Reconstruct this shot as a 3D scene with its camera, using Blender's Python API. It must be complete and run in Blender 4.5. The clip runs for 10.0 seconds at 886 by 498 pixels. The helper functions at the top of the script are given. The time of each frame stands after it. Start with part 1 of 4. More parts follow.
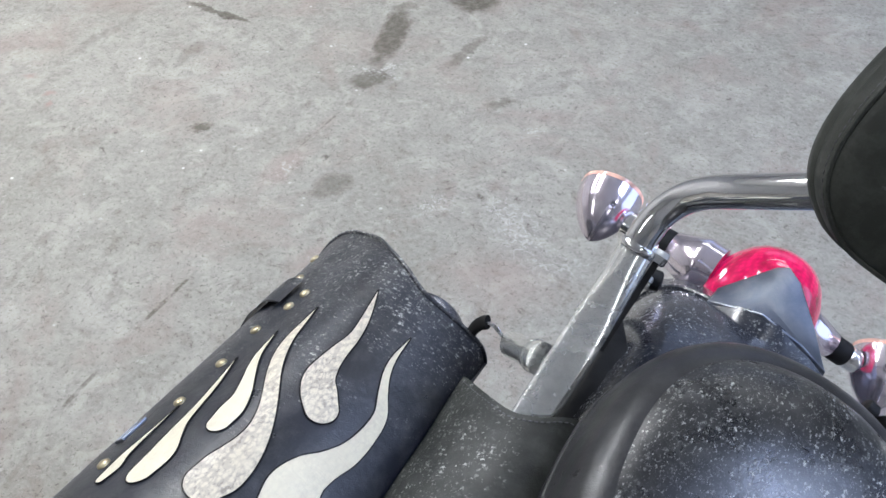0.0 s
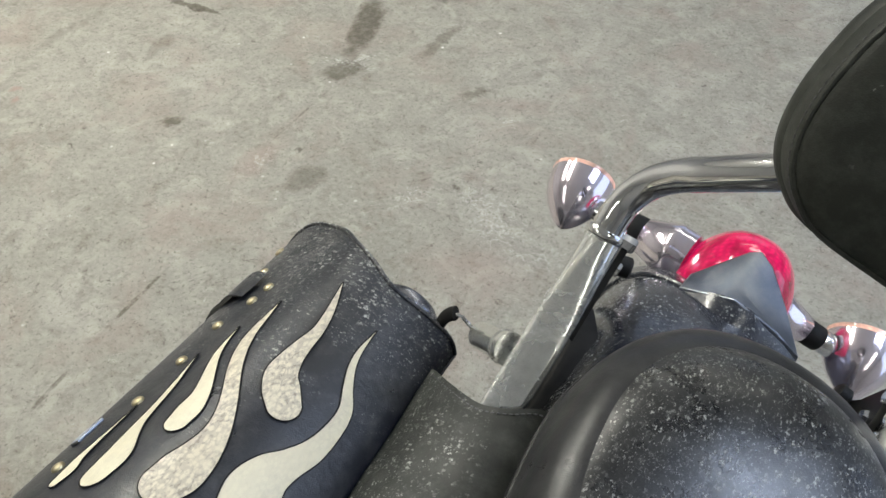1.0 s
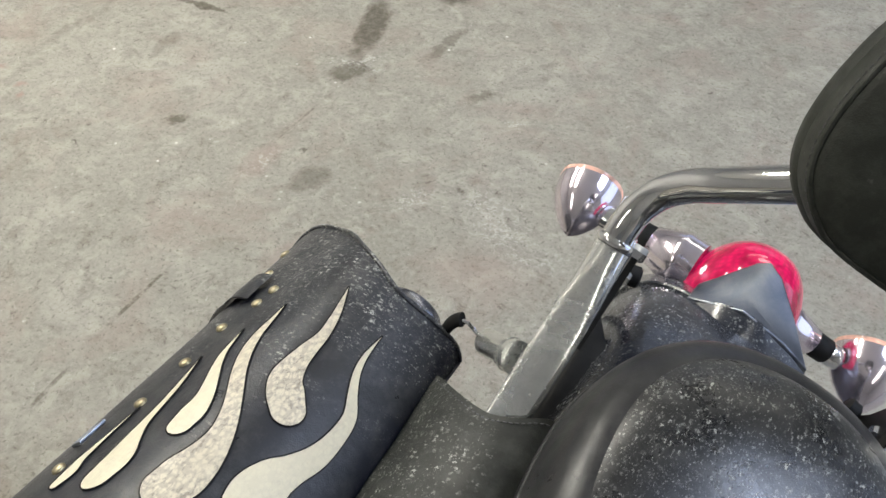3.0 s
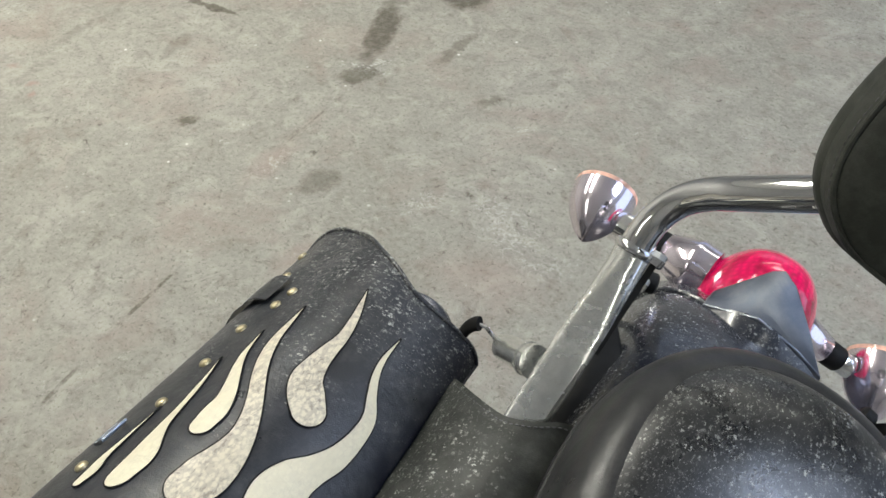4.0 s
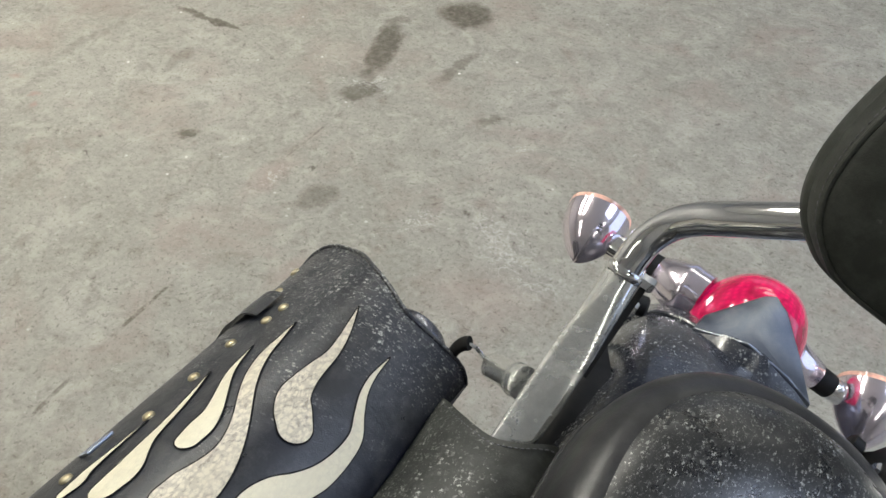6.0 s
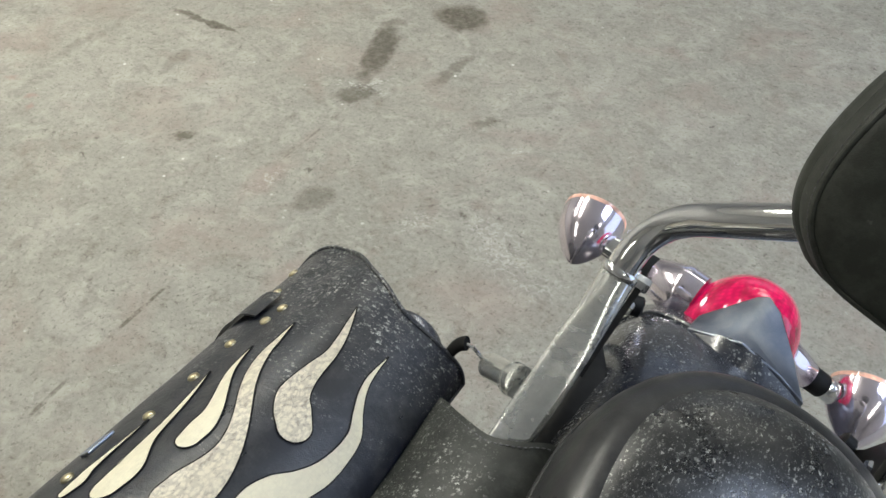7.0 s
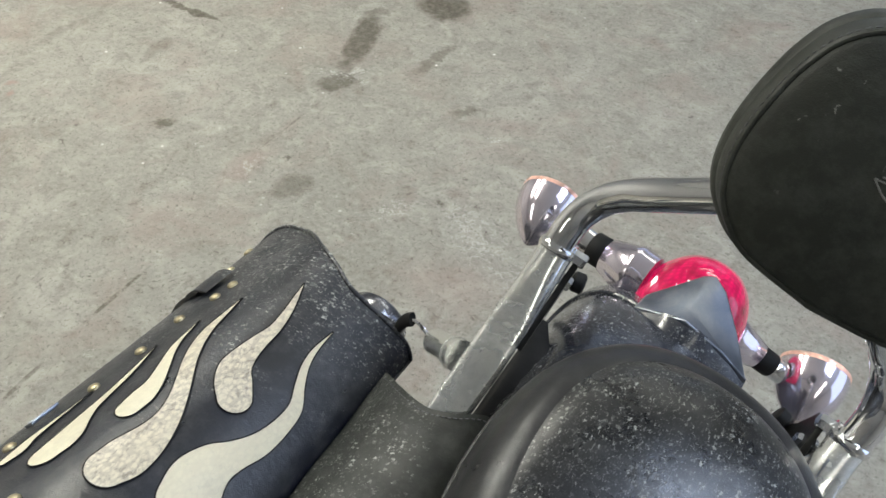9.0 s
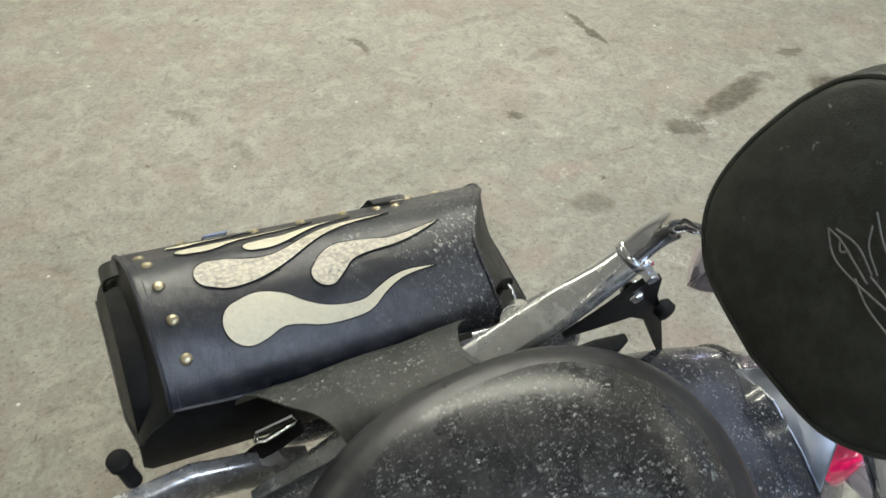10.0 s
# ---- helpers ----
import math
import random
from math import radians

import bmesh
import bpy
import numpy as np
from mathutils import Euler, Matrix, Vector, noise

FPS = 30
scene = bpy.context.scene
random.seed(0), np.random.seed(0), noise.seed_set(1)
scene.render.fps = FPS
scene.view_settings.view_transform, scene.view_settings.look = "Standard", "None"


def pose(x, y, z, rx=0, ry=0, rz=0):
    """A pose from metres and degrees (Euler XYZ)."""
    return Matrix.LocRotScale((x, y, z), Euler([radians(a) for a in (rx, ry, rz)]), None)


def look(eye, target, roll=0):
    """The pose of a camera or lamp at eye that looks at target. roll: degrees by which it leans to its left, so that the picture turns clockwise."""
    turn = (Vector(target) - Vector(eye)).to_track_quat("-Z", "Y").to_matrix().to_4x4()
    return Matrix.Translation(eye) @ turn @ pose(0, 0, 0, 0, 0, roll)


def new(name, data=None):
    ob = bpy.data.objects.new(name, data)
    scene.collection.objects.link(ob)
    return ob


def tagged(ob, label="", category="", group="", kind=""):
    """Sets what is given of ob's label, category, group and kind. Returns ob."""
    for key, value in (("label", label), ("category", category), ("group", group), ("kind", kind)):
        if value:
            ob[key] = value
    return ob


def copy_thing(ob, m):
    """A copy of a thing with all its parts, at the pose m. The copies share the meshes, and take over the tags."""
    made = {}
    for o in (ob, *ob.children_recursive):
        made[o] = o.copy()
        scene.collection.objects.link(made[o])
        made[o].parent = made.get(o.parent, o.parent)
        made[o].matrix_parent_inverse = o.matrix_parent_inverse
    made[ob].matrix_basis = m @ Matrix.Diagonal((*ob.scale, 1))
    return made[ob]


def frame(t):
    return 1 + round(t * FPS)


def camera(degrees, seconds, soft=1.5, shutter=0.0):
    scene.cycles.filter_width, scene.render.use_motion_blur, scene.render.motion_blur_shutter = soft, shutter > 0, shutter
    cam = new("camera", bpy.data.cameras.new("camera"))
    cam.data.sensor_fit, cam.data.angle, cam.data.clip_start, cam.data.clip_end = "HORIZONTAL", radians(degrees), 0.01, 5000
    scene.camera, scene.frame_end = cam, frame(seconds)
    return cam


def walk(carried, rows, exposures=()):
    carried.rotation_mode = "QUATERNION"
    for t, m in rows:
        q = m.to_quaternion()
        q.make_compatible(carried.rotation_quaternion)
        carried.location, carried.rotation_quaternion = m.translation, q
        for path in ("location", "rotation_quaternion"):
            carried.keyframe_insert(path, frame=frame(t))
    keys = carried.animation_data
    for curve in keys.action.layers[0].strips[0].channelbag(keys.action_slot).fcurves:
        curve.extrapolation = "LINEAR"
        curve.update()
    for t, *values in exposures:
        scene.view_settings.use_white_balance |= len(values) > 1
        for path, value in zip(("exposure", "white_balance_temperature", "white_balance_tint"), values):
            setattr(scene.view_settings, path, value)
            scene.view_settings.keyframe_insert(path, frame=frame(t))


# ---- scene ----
cam = camera(57.8, 10.0, shutter=0.1)
PATH = [
    (0, (0.081, 0.075, 1.435), (-0.734, 1.186, -0.015), -1.8),
    (0.5, (0.086, 0.086, 1.432), (-0.704, 1.202, -0.028), -1.6),
    (1, (0.088, 0.093, 1.419), (-0.684, 1.217, -0.044), -1.5),
    (1.5, (0.084, 0.089, 1.418), (-0.686, 1.211, -0.048), -1.5),
    (2, (0.081, 0.097, 1.419), (-0.689, 1.224, -0.043), -1.1),
    (3.5, (0.074, 0.091, 1.416), (-0.705, 1.216, -0.043), -0.3),
    (4, (0.068, 0.083, 1.422), (-0.716, 1.211, -0.032), -0.0),
    (4.5, (0.075, 0.081, 1.427), (-0.712, 1.218, -0.018), 0.7),
    (5, (0.074, 0.083, 1.430), (-0.718, 1.229, -0.006), 1.1),
    (5.5, (0.074, 0.089, 1.423), (-0.726, 1.237, -0.006), 1.1),
    (7, (0.076, 0.081, 1.430), (-0.717, 1.244, 0.009), 1.5),
    (7.5, (0.078, 0.079, 1.426), (-0.709, 1.242, 0.002), 1.7),
    (8, (0.079, 0.077, 1.425), (-0.705, 1.234, -0.006), 1.5),
    (8.5, (0.089, 0.070, 1.426), (-0.696, 1.227, -0.005), 1.5),
    (9, (0.128, 0.094, 1.427), (-0.651, 1.254, -0.004), 2.0),
    (9.2, (0.155, 0.135, 1.423), (-0.698, 1.237, -0.010), 1.8),
    (9.3, (0.171, 0.155, 1.415), (-0.782, 1.190, -0.007), 1.0),
    (9.4, (0.191, 0.180, 1.413), (-0.869, 1.119, 0.000), 0.4),
    (9.5, (0.211, 0.205, 1.401), (-0.951, 1.040, 0.003), -0.8),
    (9.6, (0.230, 0.221, 1.400), (-1.006, 0.964, 0.014), -0.9),
    (9.7, (0.257, 0.230, 1.411), (-1.029, 0.890, 0.029), -0.7),
    (9.8, (0.283, 0.236, 1.416), (-1.035, 0.834, 0.036), -0.7),
    (9.9, (0.324, 0.235, 1.420), (-1.028, 0.781, 0.052), -1.0),
    (10, (0.372, 0.232, 1.415), (-1.019, 0.725, 0.065), -1.6),
]
EXPOSURES = [(0, 0.1, 6150, 12), (0.4, 0.07, 6300, 12), (0.9, -0.08, 7050, 6), (1.5, -0.08, 7000, 5), (2, -0.04, 7150, 8), (3.5, -0.06, 7100, 7), (4.5, -0.12, 7050, 4.5), (5.5, -0.14, 7050, 7.5), (7, -0.13, 7050, 4.5), (8.6, -0.12, 7050, 5), (9, -0.11, 7000, 5), (9.3, -0.02, 7150, 6), (9.6, 0, 7100, 2.5), (10, -0.08, 7300, 3)]
walk(cam, [(t, look(eye, target, roll)) for t, eye, target, roll in PATH], EXPOSURES)

# ---- world and lamps ----
world = bpy.data.worlds.new("world")
scene.world = world
world.use_nodes = True
world.node_tree.nodes["Background"].inputs[0].default_value = (0.75, 0.82, 0.95, 1)
world.node_tree.nodes["Background"].inputs[1].default_value = 0.15


def tube_lamp(name, x, y, z, length, width, watts, turn=0.0, color=(0.97, 0.97, 0.945)):
    data = bpy.data.lights.new(name, "AREA")
    data.shape, data.size, data.size_y = "RECTANGLE", width, length
    data.energy, data.color = watts, color
    ob = new(name, data)
    ob.matrix_world = pose(x, y, z, 0, 0, turn)
    return ob


# assumed strip lights, out of view, placed to suit highlights and floor brightness
LAMPS = [(-2.2, 1.1, 62, 0), (0.2, 3.6, 5, 90), (-4.0, 1.0, 58, 0), (-1.4, 4.8, 5, 90), (-2.6, -2.4, 16, 0), (2.4, -1.0, 10, 0)]
for lx, ly, watts, turn in LAMPS:
    tube_lamp("tube_light", lx, ly, 3.21, 2.4, 0.16, watts, turn)
    # added up-facing fill lamps that brighten the ceiling mirrored in the chrome
    up = tube_lamp("ceiling_fill_lamp", lx, ly, 3.22, 2.4, 0.16, 6 + 0.35 * watts, turn)
    up.matrix_world = pose(lx, ly, 3.22, 180, 0, turn)

# unseen skylight, added for the bluish sheen on seat and lid
tube_lamp("sheen_fill_lamp", 1.9, 1.6, 3.36, 1.4, 1.5, 74, 0.0, (0.58, 0.70, 1.0))

# unseen bluish lamp on the east side, added to light the bike and bag
east_fill = tube_lamp("east_fill_lamp", 4.55, 2.8, 1.6, 4.6, 3.1, 80, 0.0, (0.52, 0.66, 1.0))
east_fill.matrix_world = pose(4.55, 2.8, 1.6, 0, 90, 0)

# unseen window band of the north wall, added to reflect in rim and fender
north = tube_lamp("north_fill_lamp", -1.2, 7.45, 2.1, 1.9, 4.4, 16, 0.0, (0.55, 0.68, 1.0))
north.matrix_world = pose(-1.2, 7.45, 2.1, -90, 0, 0)


# ---- materials ----
class Nodes:
    """A small writer of node materials."""

    def __init__(self, name):
        self.mat = bpy.data.materials.new(name)
        self.mat.use_nodes = True
        self.tree = self.mat.node_tree
        self.bsdf = self.tree.nodes["Principled BSDF"]
        self.coord = self.tree.nodes.new("ShaderNodeTexCoord").outputs["Object"]

    def node(self, kind, operation="", data_type="", rotation_type=""):
        n = self.tree.nodes.new("ShaderNode" + kind)
        if operation:
            n.operation = operation
        if data_type:
            n.data_type = data_type
        if rotation_type:
            n.rotation_type = rotation_type
        return n

    def put(self, socket, value):
        if hasattr(value, "is_output"):
            self.tree.links.new(value, socket)
        else:
            socket.default_value = value

    def noise(self, scale, detail=4.0, rough=0.55, warp=0.0, vector=None):
        n = self.node("TexNoise")
        self.put(n.inputs["Vector"], vector or self.coord)
        n.inputs["Scale"].default_value, n.inputs["Detail"].default_value = scale, detail
        n.inputs["Roughness"].default_value, n.inputs["Distortion"].default_value = rough, warp
        return n.outputs["Fac"]

    def cells(self, scale, randomness=1.0, vector=None):
        n = self.node("TexVoronoi")
        self.put(n.inputs["Vector"], vector or self.coord)
        n.inputs["Scale"].default_value, n.inputs["Randomness"].default_value = scale, randomness
        return n

    def ramp(self, value, low, high, a=0.0, b=1.0):
        n = self.node("MapRange")
        self.put(n.inputs["Value"], value)
        for key, v in (("From Min", low), ("From Max", high), ("To Min", a), ("To Max", b)):
            self.put(n.inputs[key], v)
        return n.outputs["Result"]

    def math(self, op, a, b=0.0):
        n = self.node("Math", operation=op)
        self.put(n.inputs[0], a)
        self.put(n.inputs[1], b)
        return n.outputs[0]

    def mix(self, fac, a, b):
        n = self.node("Mix", data_type="RGBA")
        self.put(n.inputs[0], fac)
        self.put(n.inputs[6], a if hasattr(a, "is_output") else (*a, 1.0))
        self.put(n.inputs[7], b if hasattr(b, "is_output") else (*b, 1.0))
        return n.outputs[2]

    def stretched(self, sx, sy, sz, turn=(0, 0, 0), place=(0, 0, 0), vector=None):
        n = self.node("Mapping")
        self.put(n.inputs["Vector"], vector or self.coord)
        n.inputs["Scale"].default_value = (sx, sy, sz)
        n.inputs["Rotation"].default_value = [radians(a) for a in turn]
        n.inputs["Location"].default_value = place
        return n.outputs["Vector"]

    def bump(self, height, strength, distance=0.001, under=None):
        n = self.node("Bump")
        self.put(n.inputs["Height"], height)
        n.inputs["Strength"].default_value, n.inputs["Distance"].default_value = strength, distance
        if under is not None:
            self.put(n.inputs["Normal"], under)
        return n.outputs["Normal"]

    def done(self, color, rough, metal=0.0, normal=None, **more):
        self.put(self.bsdf.inputs["Base Color"], color if hasattr(color, "is_output") else (*color, 1.0))
        self.put(self.bsdf.inputs["Roughness"], rough)
        self.put(self.bsdf.inputs["Metallic"], metal)
        if normal is not None:
            self.put(self.bsdf.inputs["Normal"], normal)
        for key, value in more.items():
            self.put(self.bsdf.inputs[key.replace("_", " ")], value)
        return self.mat


def flecks(m, scale, size, patch_scale, patch, stretch=(1, 1, 1), lean=(0, 0, 0, 0)):
    """Scattered dry flecks of uneven outline, gathered in patches; lean gathers them along a direction."""
    rough = m.node("TexNoise")
    m.put(rough.inputs["Vector"], m.coord)
    rough.inputs["Scale"].default_value, rough.inputs["Detail"].default_value = scale * 1.6, 3
    shift = m.node("VectorMath", operation="MULTIPLY_ADD")
    m.put(shift.inputs[0], rough.outputs["Color"])
    k = 1.8 / scale
    shift.inputs[1].default_value, shift.inputs[2].default_value = (k, k, k), (-k / 2, -k / 2, -k / 2)
    moved = m.node("VectorMath", operation="ADD")
    m.put(moved.inputs[0], m.coord)
    m.put(moved.inputs[1], shift.outputs[0])
    c = m.cells(scale, vector=m.stretched(*stretch, vector=moved.outputs[0]))
    sep = m.node("SeparateColor")
    m.put(sep.inputs[0], c.outputs["Color"])
    wide = m.ramp(sep.outputs[0], 0.0, 1.0, size * 0.2, size * 1.25)
    spot = m.ramp(m.math("SUBTRACT", wide, c.outputs["Distance"]), 0.0, size * 0.6)
    gather = m.noise(patch_scale, 5, 0.65)
    if any(lean):
        dot = m.node("VectorMath", operation="DOT_PRODUCT")
        m.put(dot.inputs[0], m.coord)
        dot.inputs[1].default_value = lean[:3]
        gather = m.math("ADD", gather, m.math("ADD", dot.outputs["Value"], lean[3]))
    pick = m.ramp(gather, patch, patch + 0.16)
    odd = m.ramp(sep.outputs[1], 0.2, 0.9, 0.0, 1.0)
    return m.math("MULTIPLY", m.math("MULTIPLY", spot, pick), odd)


def leather(name, a, b, rough, fleck=None, grain=900, relief=0.25, wrinkle=0.0, gloss=0.5, pale=0.75):
    m = Nodes(name)
    tone = m.ramp(m.noise(14, 5), 0.35, 0.7)
    color = m.mix(tone, a, b)
    r = m.ramp(m.noise(30, 5, 0.65), 0.3, 0.75, rough - 0.07, rough + 0.12)
    if fleck:
        f = flecks(m, *fleck)
        f2 = flecks(m, fleck[0] * 1.9, fleck[1] * 0.9, fleck[2] * 1.7, fleck[3] - 0.02, *fleck[4:])
        both = m.math("MAXIMUM", f, m.math("MULTIPLY", f2, 0.7))
        dust = m.math("MULTIPLY", m.ramp(m.noise(45, 7, 0.75), 0.45, 0.75), 0.10)
        both = m.math("MAXIMUM", both, dust)
        color = m.mix(m.math("MULTIPLY", both, pale), color, (0.50, 0.51, 0.48))
        r = m.math("MAXIMUM", r, m.math("MULTIPLY", both, 0.85))
    cells = m.cells(grain).outputs["Distance"]
    n = m.bump(m.noise(60, 3), 0.25, 0.002)
    if wrinkle:
        n = m.bump(m.noise(130, 4, 0.6, 0.3, m.stretched(0.5, 1.3, 1.0)), wrinkle, 0.002, n)
    n = m.bump(cells, relief, 0.0006, n)
    return m.done(color, r, 0.0, n, Specular_IOR_Level=gloss)


def chrome(name, haze=0.03, specks=0.15, rough=0.05, tint=(0.86, 0.86, 0.87), patch=0.0):
    """Plated metal under a film of dust with fine specks; patch gathers the film in blotches."""
    m = Nodes(name)
    film = m.ramp(m.noise(38, 7, 0.72), 0.25, 0.8, haze * 0.55, haze * 1.5)
    if patch:
        film = m.math("MULTIPLY", film, m.ramp(m.noise(16, 6, 0.68, 0.5), 0.40, 0.60, 1.0 - patch, 1.0 + patch * 0.6))
    grit = m.math("MULTIPLY", m.ramp(m.noise(420, 3, 0.6), 0.60, 0.72), specks)
    d = m.math("MAXIMUM", film, m.math("MAXIMUM", grit, m.math("MULTIPLY", flecks(m, 300, 0.55 if specks > 0.45 else 0.34, 14, 0.42 if specks > 0.45 else 0.47), min(1.0, specks * 2))))
    color = m.mix(d, tint, (0.66, 0.66, 0.65))
    r = m.ramp(d, 0.0, 1.0, rough, 0.6)
    metal = m.ramp(d, 0.0, 1.0, 1.0, 0.0)
    return m.done(color, r, metal, m.bump(m.noise(25, 2), 0.03, 0.002))


def plain(name, a, b, scale, rough, metal=0.0, relief=0.0, relief_scale=120, **more):
    m = Nodes(name)
    color = m.mix(m.ramp(m.noise(scale, 5), 0.32, 0.7), a, b)
    r = m.ramp(m.noise(scale * 2.3, 4), 0.3, 0.75, rough - 0.04, rough + 0.07)
    n = m.bump(m.noise(relief_scale, 3), relief, 0.001) if relief else None
    return m.done(color, r, metal, n, **more)


# stains of the floor: x, y, half length, half width, turn, depth
STAINS = [
    (-2.025, 1.671, 0.150, 0.015, 2, 0.95), (-1.424, 1.880, 0.180, 0.050, -67, 0.9), (-1.328, 1.643, 0.070, 0.040, 51, 0.75),
    (-1.329, 2.220, 0.100, 0.085, 19, 0.95), (-1.165, 1.938, 0.115, 0.024, 86, 0.55), (-1.591, 1.185, 0.040, 0.024, 67, 0.8),
    (-1.116, 1.195, 0.062, 0.042, 64, 0.6), (-0.923, 1.759, 0.046, 0.019, 50, 0.55), (-1.915, 1.440, 0.085, 0.032, 105, 0.35),
    (-2.242, 1.361, 0.098, 0.027, 87, 0.30), (-2.215, 0.856, 0.075, 0.019, 7, 0.85), (-1.589, 2.242, 0.052, 0.027, 84, 0.8),
    (-1.995, 0.191, 0.080, 0.024, 28, 0.5), (-1.575, 0.645, 0.034, 0.026, 65, 0.4), (-1.727, 0.340, 0.066, 0.024, 19, 0.3),
    (-1.495, 2.051, 0.055, 0.026, 59, 0.5), (-0.833, 2.015, 0.040, 0.020, 59, 0.35), (-1.380, -0.193, 0.045, 0.028, 77, 0.35),
]
# cracks, pale scuffed patches, reddish dust and a painted signal glow: x, y, half length, half width, turn, depth
FLOOR_LINES = [(-1.297, 1.406, 0.135, 0.004, -87, 0.75), (-1.171, 0.670, 0.110, 0.006, -85, 0.95), (-1.134, 0.399, 0.085, 0.006, -82, 0.75)]
SCUFFS = [(-1.345, 1.668, 0.10, 0.022, 14, 1.0), (-1.255, 1.179, 0.06, 0.03, -102, 0.5), (-0.613, 1.337, 0.144, 0.060, -28, 0.55), (-0.519, 1.293, 0.12, 0.05, -8, 0.45), (-0.773, 1.698, 0.024, 0.014, 10, 1.0), (-1.439, 1.172, 0.020, 0.009, 21, 0.9), (-1.447, 1.264, 0.014, 0.009, 14, 1.0), (-0.834, 1.282, 0.06, 0.03, 62, 0.6), (-1.325, 1.705, 0.06, 0.015, 60, 1.0)]
# the last, widest patch paints the turn signal's glow onto the floor
RED_DUST_AND_GLOW = [(-1.269, 1.185, 0.106, 0.045, 88, 0.4), (-0.967, 0.963, 0.081, 0.045, 91, 0.35), (-2.109, 1.042, 0.018, 0.014, 39, 0.9), (-2.063, 1.010, 0.016, 0.013, 21, 0.9), (-2.239, 1.071, 0.034, 0.012, 25, 0.7), (-0.56, 1.16, 0.16, 0.10, 20, 0.3)]


def concrete():
    m = Nodes("worn_concrete")
    warp = m.node("TexNoise")
    m.put(warp.inputs["Vector"], m.coord)
    warp.inputs["Scale"].default_value, warp.inputs["Detail"].default_value, warp.inputs["Roughness"].default_value = 11, 8, 0.72
    shift = m.node("VectorMath", operation="MULTIPLY_ADD")
    m.put(shift.inputs[0], warp.outputs["Color"])
    shift.inputs[1].default_value, shift.inputs[2].default_value = (0.13, 0.13, 0), (-0.065, -0.065, 0)
    moved = m.node("VectorMath", operation="ADD")
    m.put(moved.inputs[0], m.coord)
    m.put(moved.inputs[1], shift.outputs[0])
    big = m.ramp(m.noise(1.3, 6, 0.62), 0.35, 0.68)
    mid = m.ramp(m.noise(6.0, 8, 0.70, 0.9), 0.42, 0.60)
    blot = m.ramp(m.noise(19, 7, 0.72, 0.6), 0.50, 0.64)
    fine = m.ramp(m.noise(60, 9, 0.82, 0.3), 0.38, 0.64)
    color = m.mix(big, (0.247, 0.236, 0.204), (0.350, 0.337, 0.296))
    color = m.mix(m.math("MULTIPLY", mid, 0.42), color, (0.195, 0.182, 0.155))
    color = m.mix(m.math("MULTIPLY", blot, 0.66), color, (0.165, 0.152, 0.125))
    color = m.mix(m.math("MULTIPLY", fine, 0.53), color, (0.45, 0.435, 0.39))
    light = m.ramp(m.noise(11, 8, 0.68, 0.9), 0.51, 0.63, 0, 0.38)
    color = m.mix(light, color, (0.50, 0.485, 0.43))
    # reddish dust, small and faint
    red = m.ramp(m.noise(3.6, 6, 0.68, 0.5), 0.50, 0.66, 0, 0.46)
    color = m.mix(red, color, (0.305, 0.235, 0.205))
    # pale scuffs: curling lines within patches
    vein = m.math("ABSOLUTE", m.math("SUBTRACT", m.noise(19, 7, 0.68, 1.0), 0.5))
    curl = m.math("MULTIPLY", m.ramp(vein, 0.026, 0.006), m.ramp(m.noise(3.3, 4, 0.6), 0.50, 0.60))
    curl = m.math("MULTIPLY", curl, m.ramp(m.noise(75, 4, 0.7), 0.42, 0.55))
    flake = m.ramp(m.noise(26, 10, 0.86, 1.5), 0.585, 0.67, 0, 0.7)
    scuff = m.math("MAXIMUM", m.math("MULTIPLY", curl, 0.18), flake)
    color = m.mix(scuff, color, (0.60, 0.59, 0.55))
    grains = m.ramp(m.noise(90, 4, 0.72), 0.56, 0.655, 0, 0.70)
    color = m.mix(grains, color, (0.135, 0.122, 0.10))
    pits = m.math("MULTIPLY", m.ramp(m.noise(38, 6, 0.75, 0.6), 0.59, 0.67), m.ramp(m.noise(2.3, 3), 0.38, 0.55))
    color = m.mix(m.math("MULTIPLY", pits, 0.85), color, (0.11, 0.097, 0.08))
    chip = m.cells(13)
    chips = m.math("MULTIPLY", m.ramp(chip.outputs["Distance"], 0.075, 0.04), m.ramp(m.noise(4.1, 3), 0.52, 0.58))
    color = m.mix(m.math("MULTIPLY", chips, 0.9), color, (0.78, 0.77, 0.74))
    broken = m.ramp(m.noise(22, 5, 0.7), 0.42, 0.56)

    def patch(spots, start, full):
        """Where a list of ellipses lies, with torn edges; thin ones stay straight and broken."""
        out = None
        for x, y, half, wide, turn, depth in spots:
            near = m.node("VectorMath", operation="SUBTRACT")
            m.put(near.inputs[0], moved.outputs[0] if wide > 0.009 else m.coord)
            near.inputs[1].default_value = (x, y, 0)
            spun = m.node("VectorRotate", rotation_type="Z_AXIS")
            m.put(spun.inputs["Vector"], near.outputs[0])
            spun.inputs["Angle"].default_value = -radians(turn)
            scaled = m.node("VectorMath", operation="MULTIPLY")
            m.put(scaled.inputs[0], spun.outputs[0])
            scaled.inputs[1].default_value = (1 / half, 1 / wide, 0)
            size = m.node("VectorMath", operation="LENGTH")
            m.put(size.inputs[0], scaled.outputs[0])
            spot = m.ramp(size.outputs["Value"], start, full, 0.0, depth)
            if wide < 0.009:
                spot = m.math("MULTIPLY", spot, broken)
            out = spot if out is None else m.math("MAXIMUM", out, spot)
        return out

    color = m.mix(patch(RED_DUST_AND_GLOW, 1.3, 0.3), color, (0.33, 0.235, 0.205))
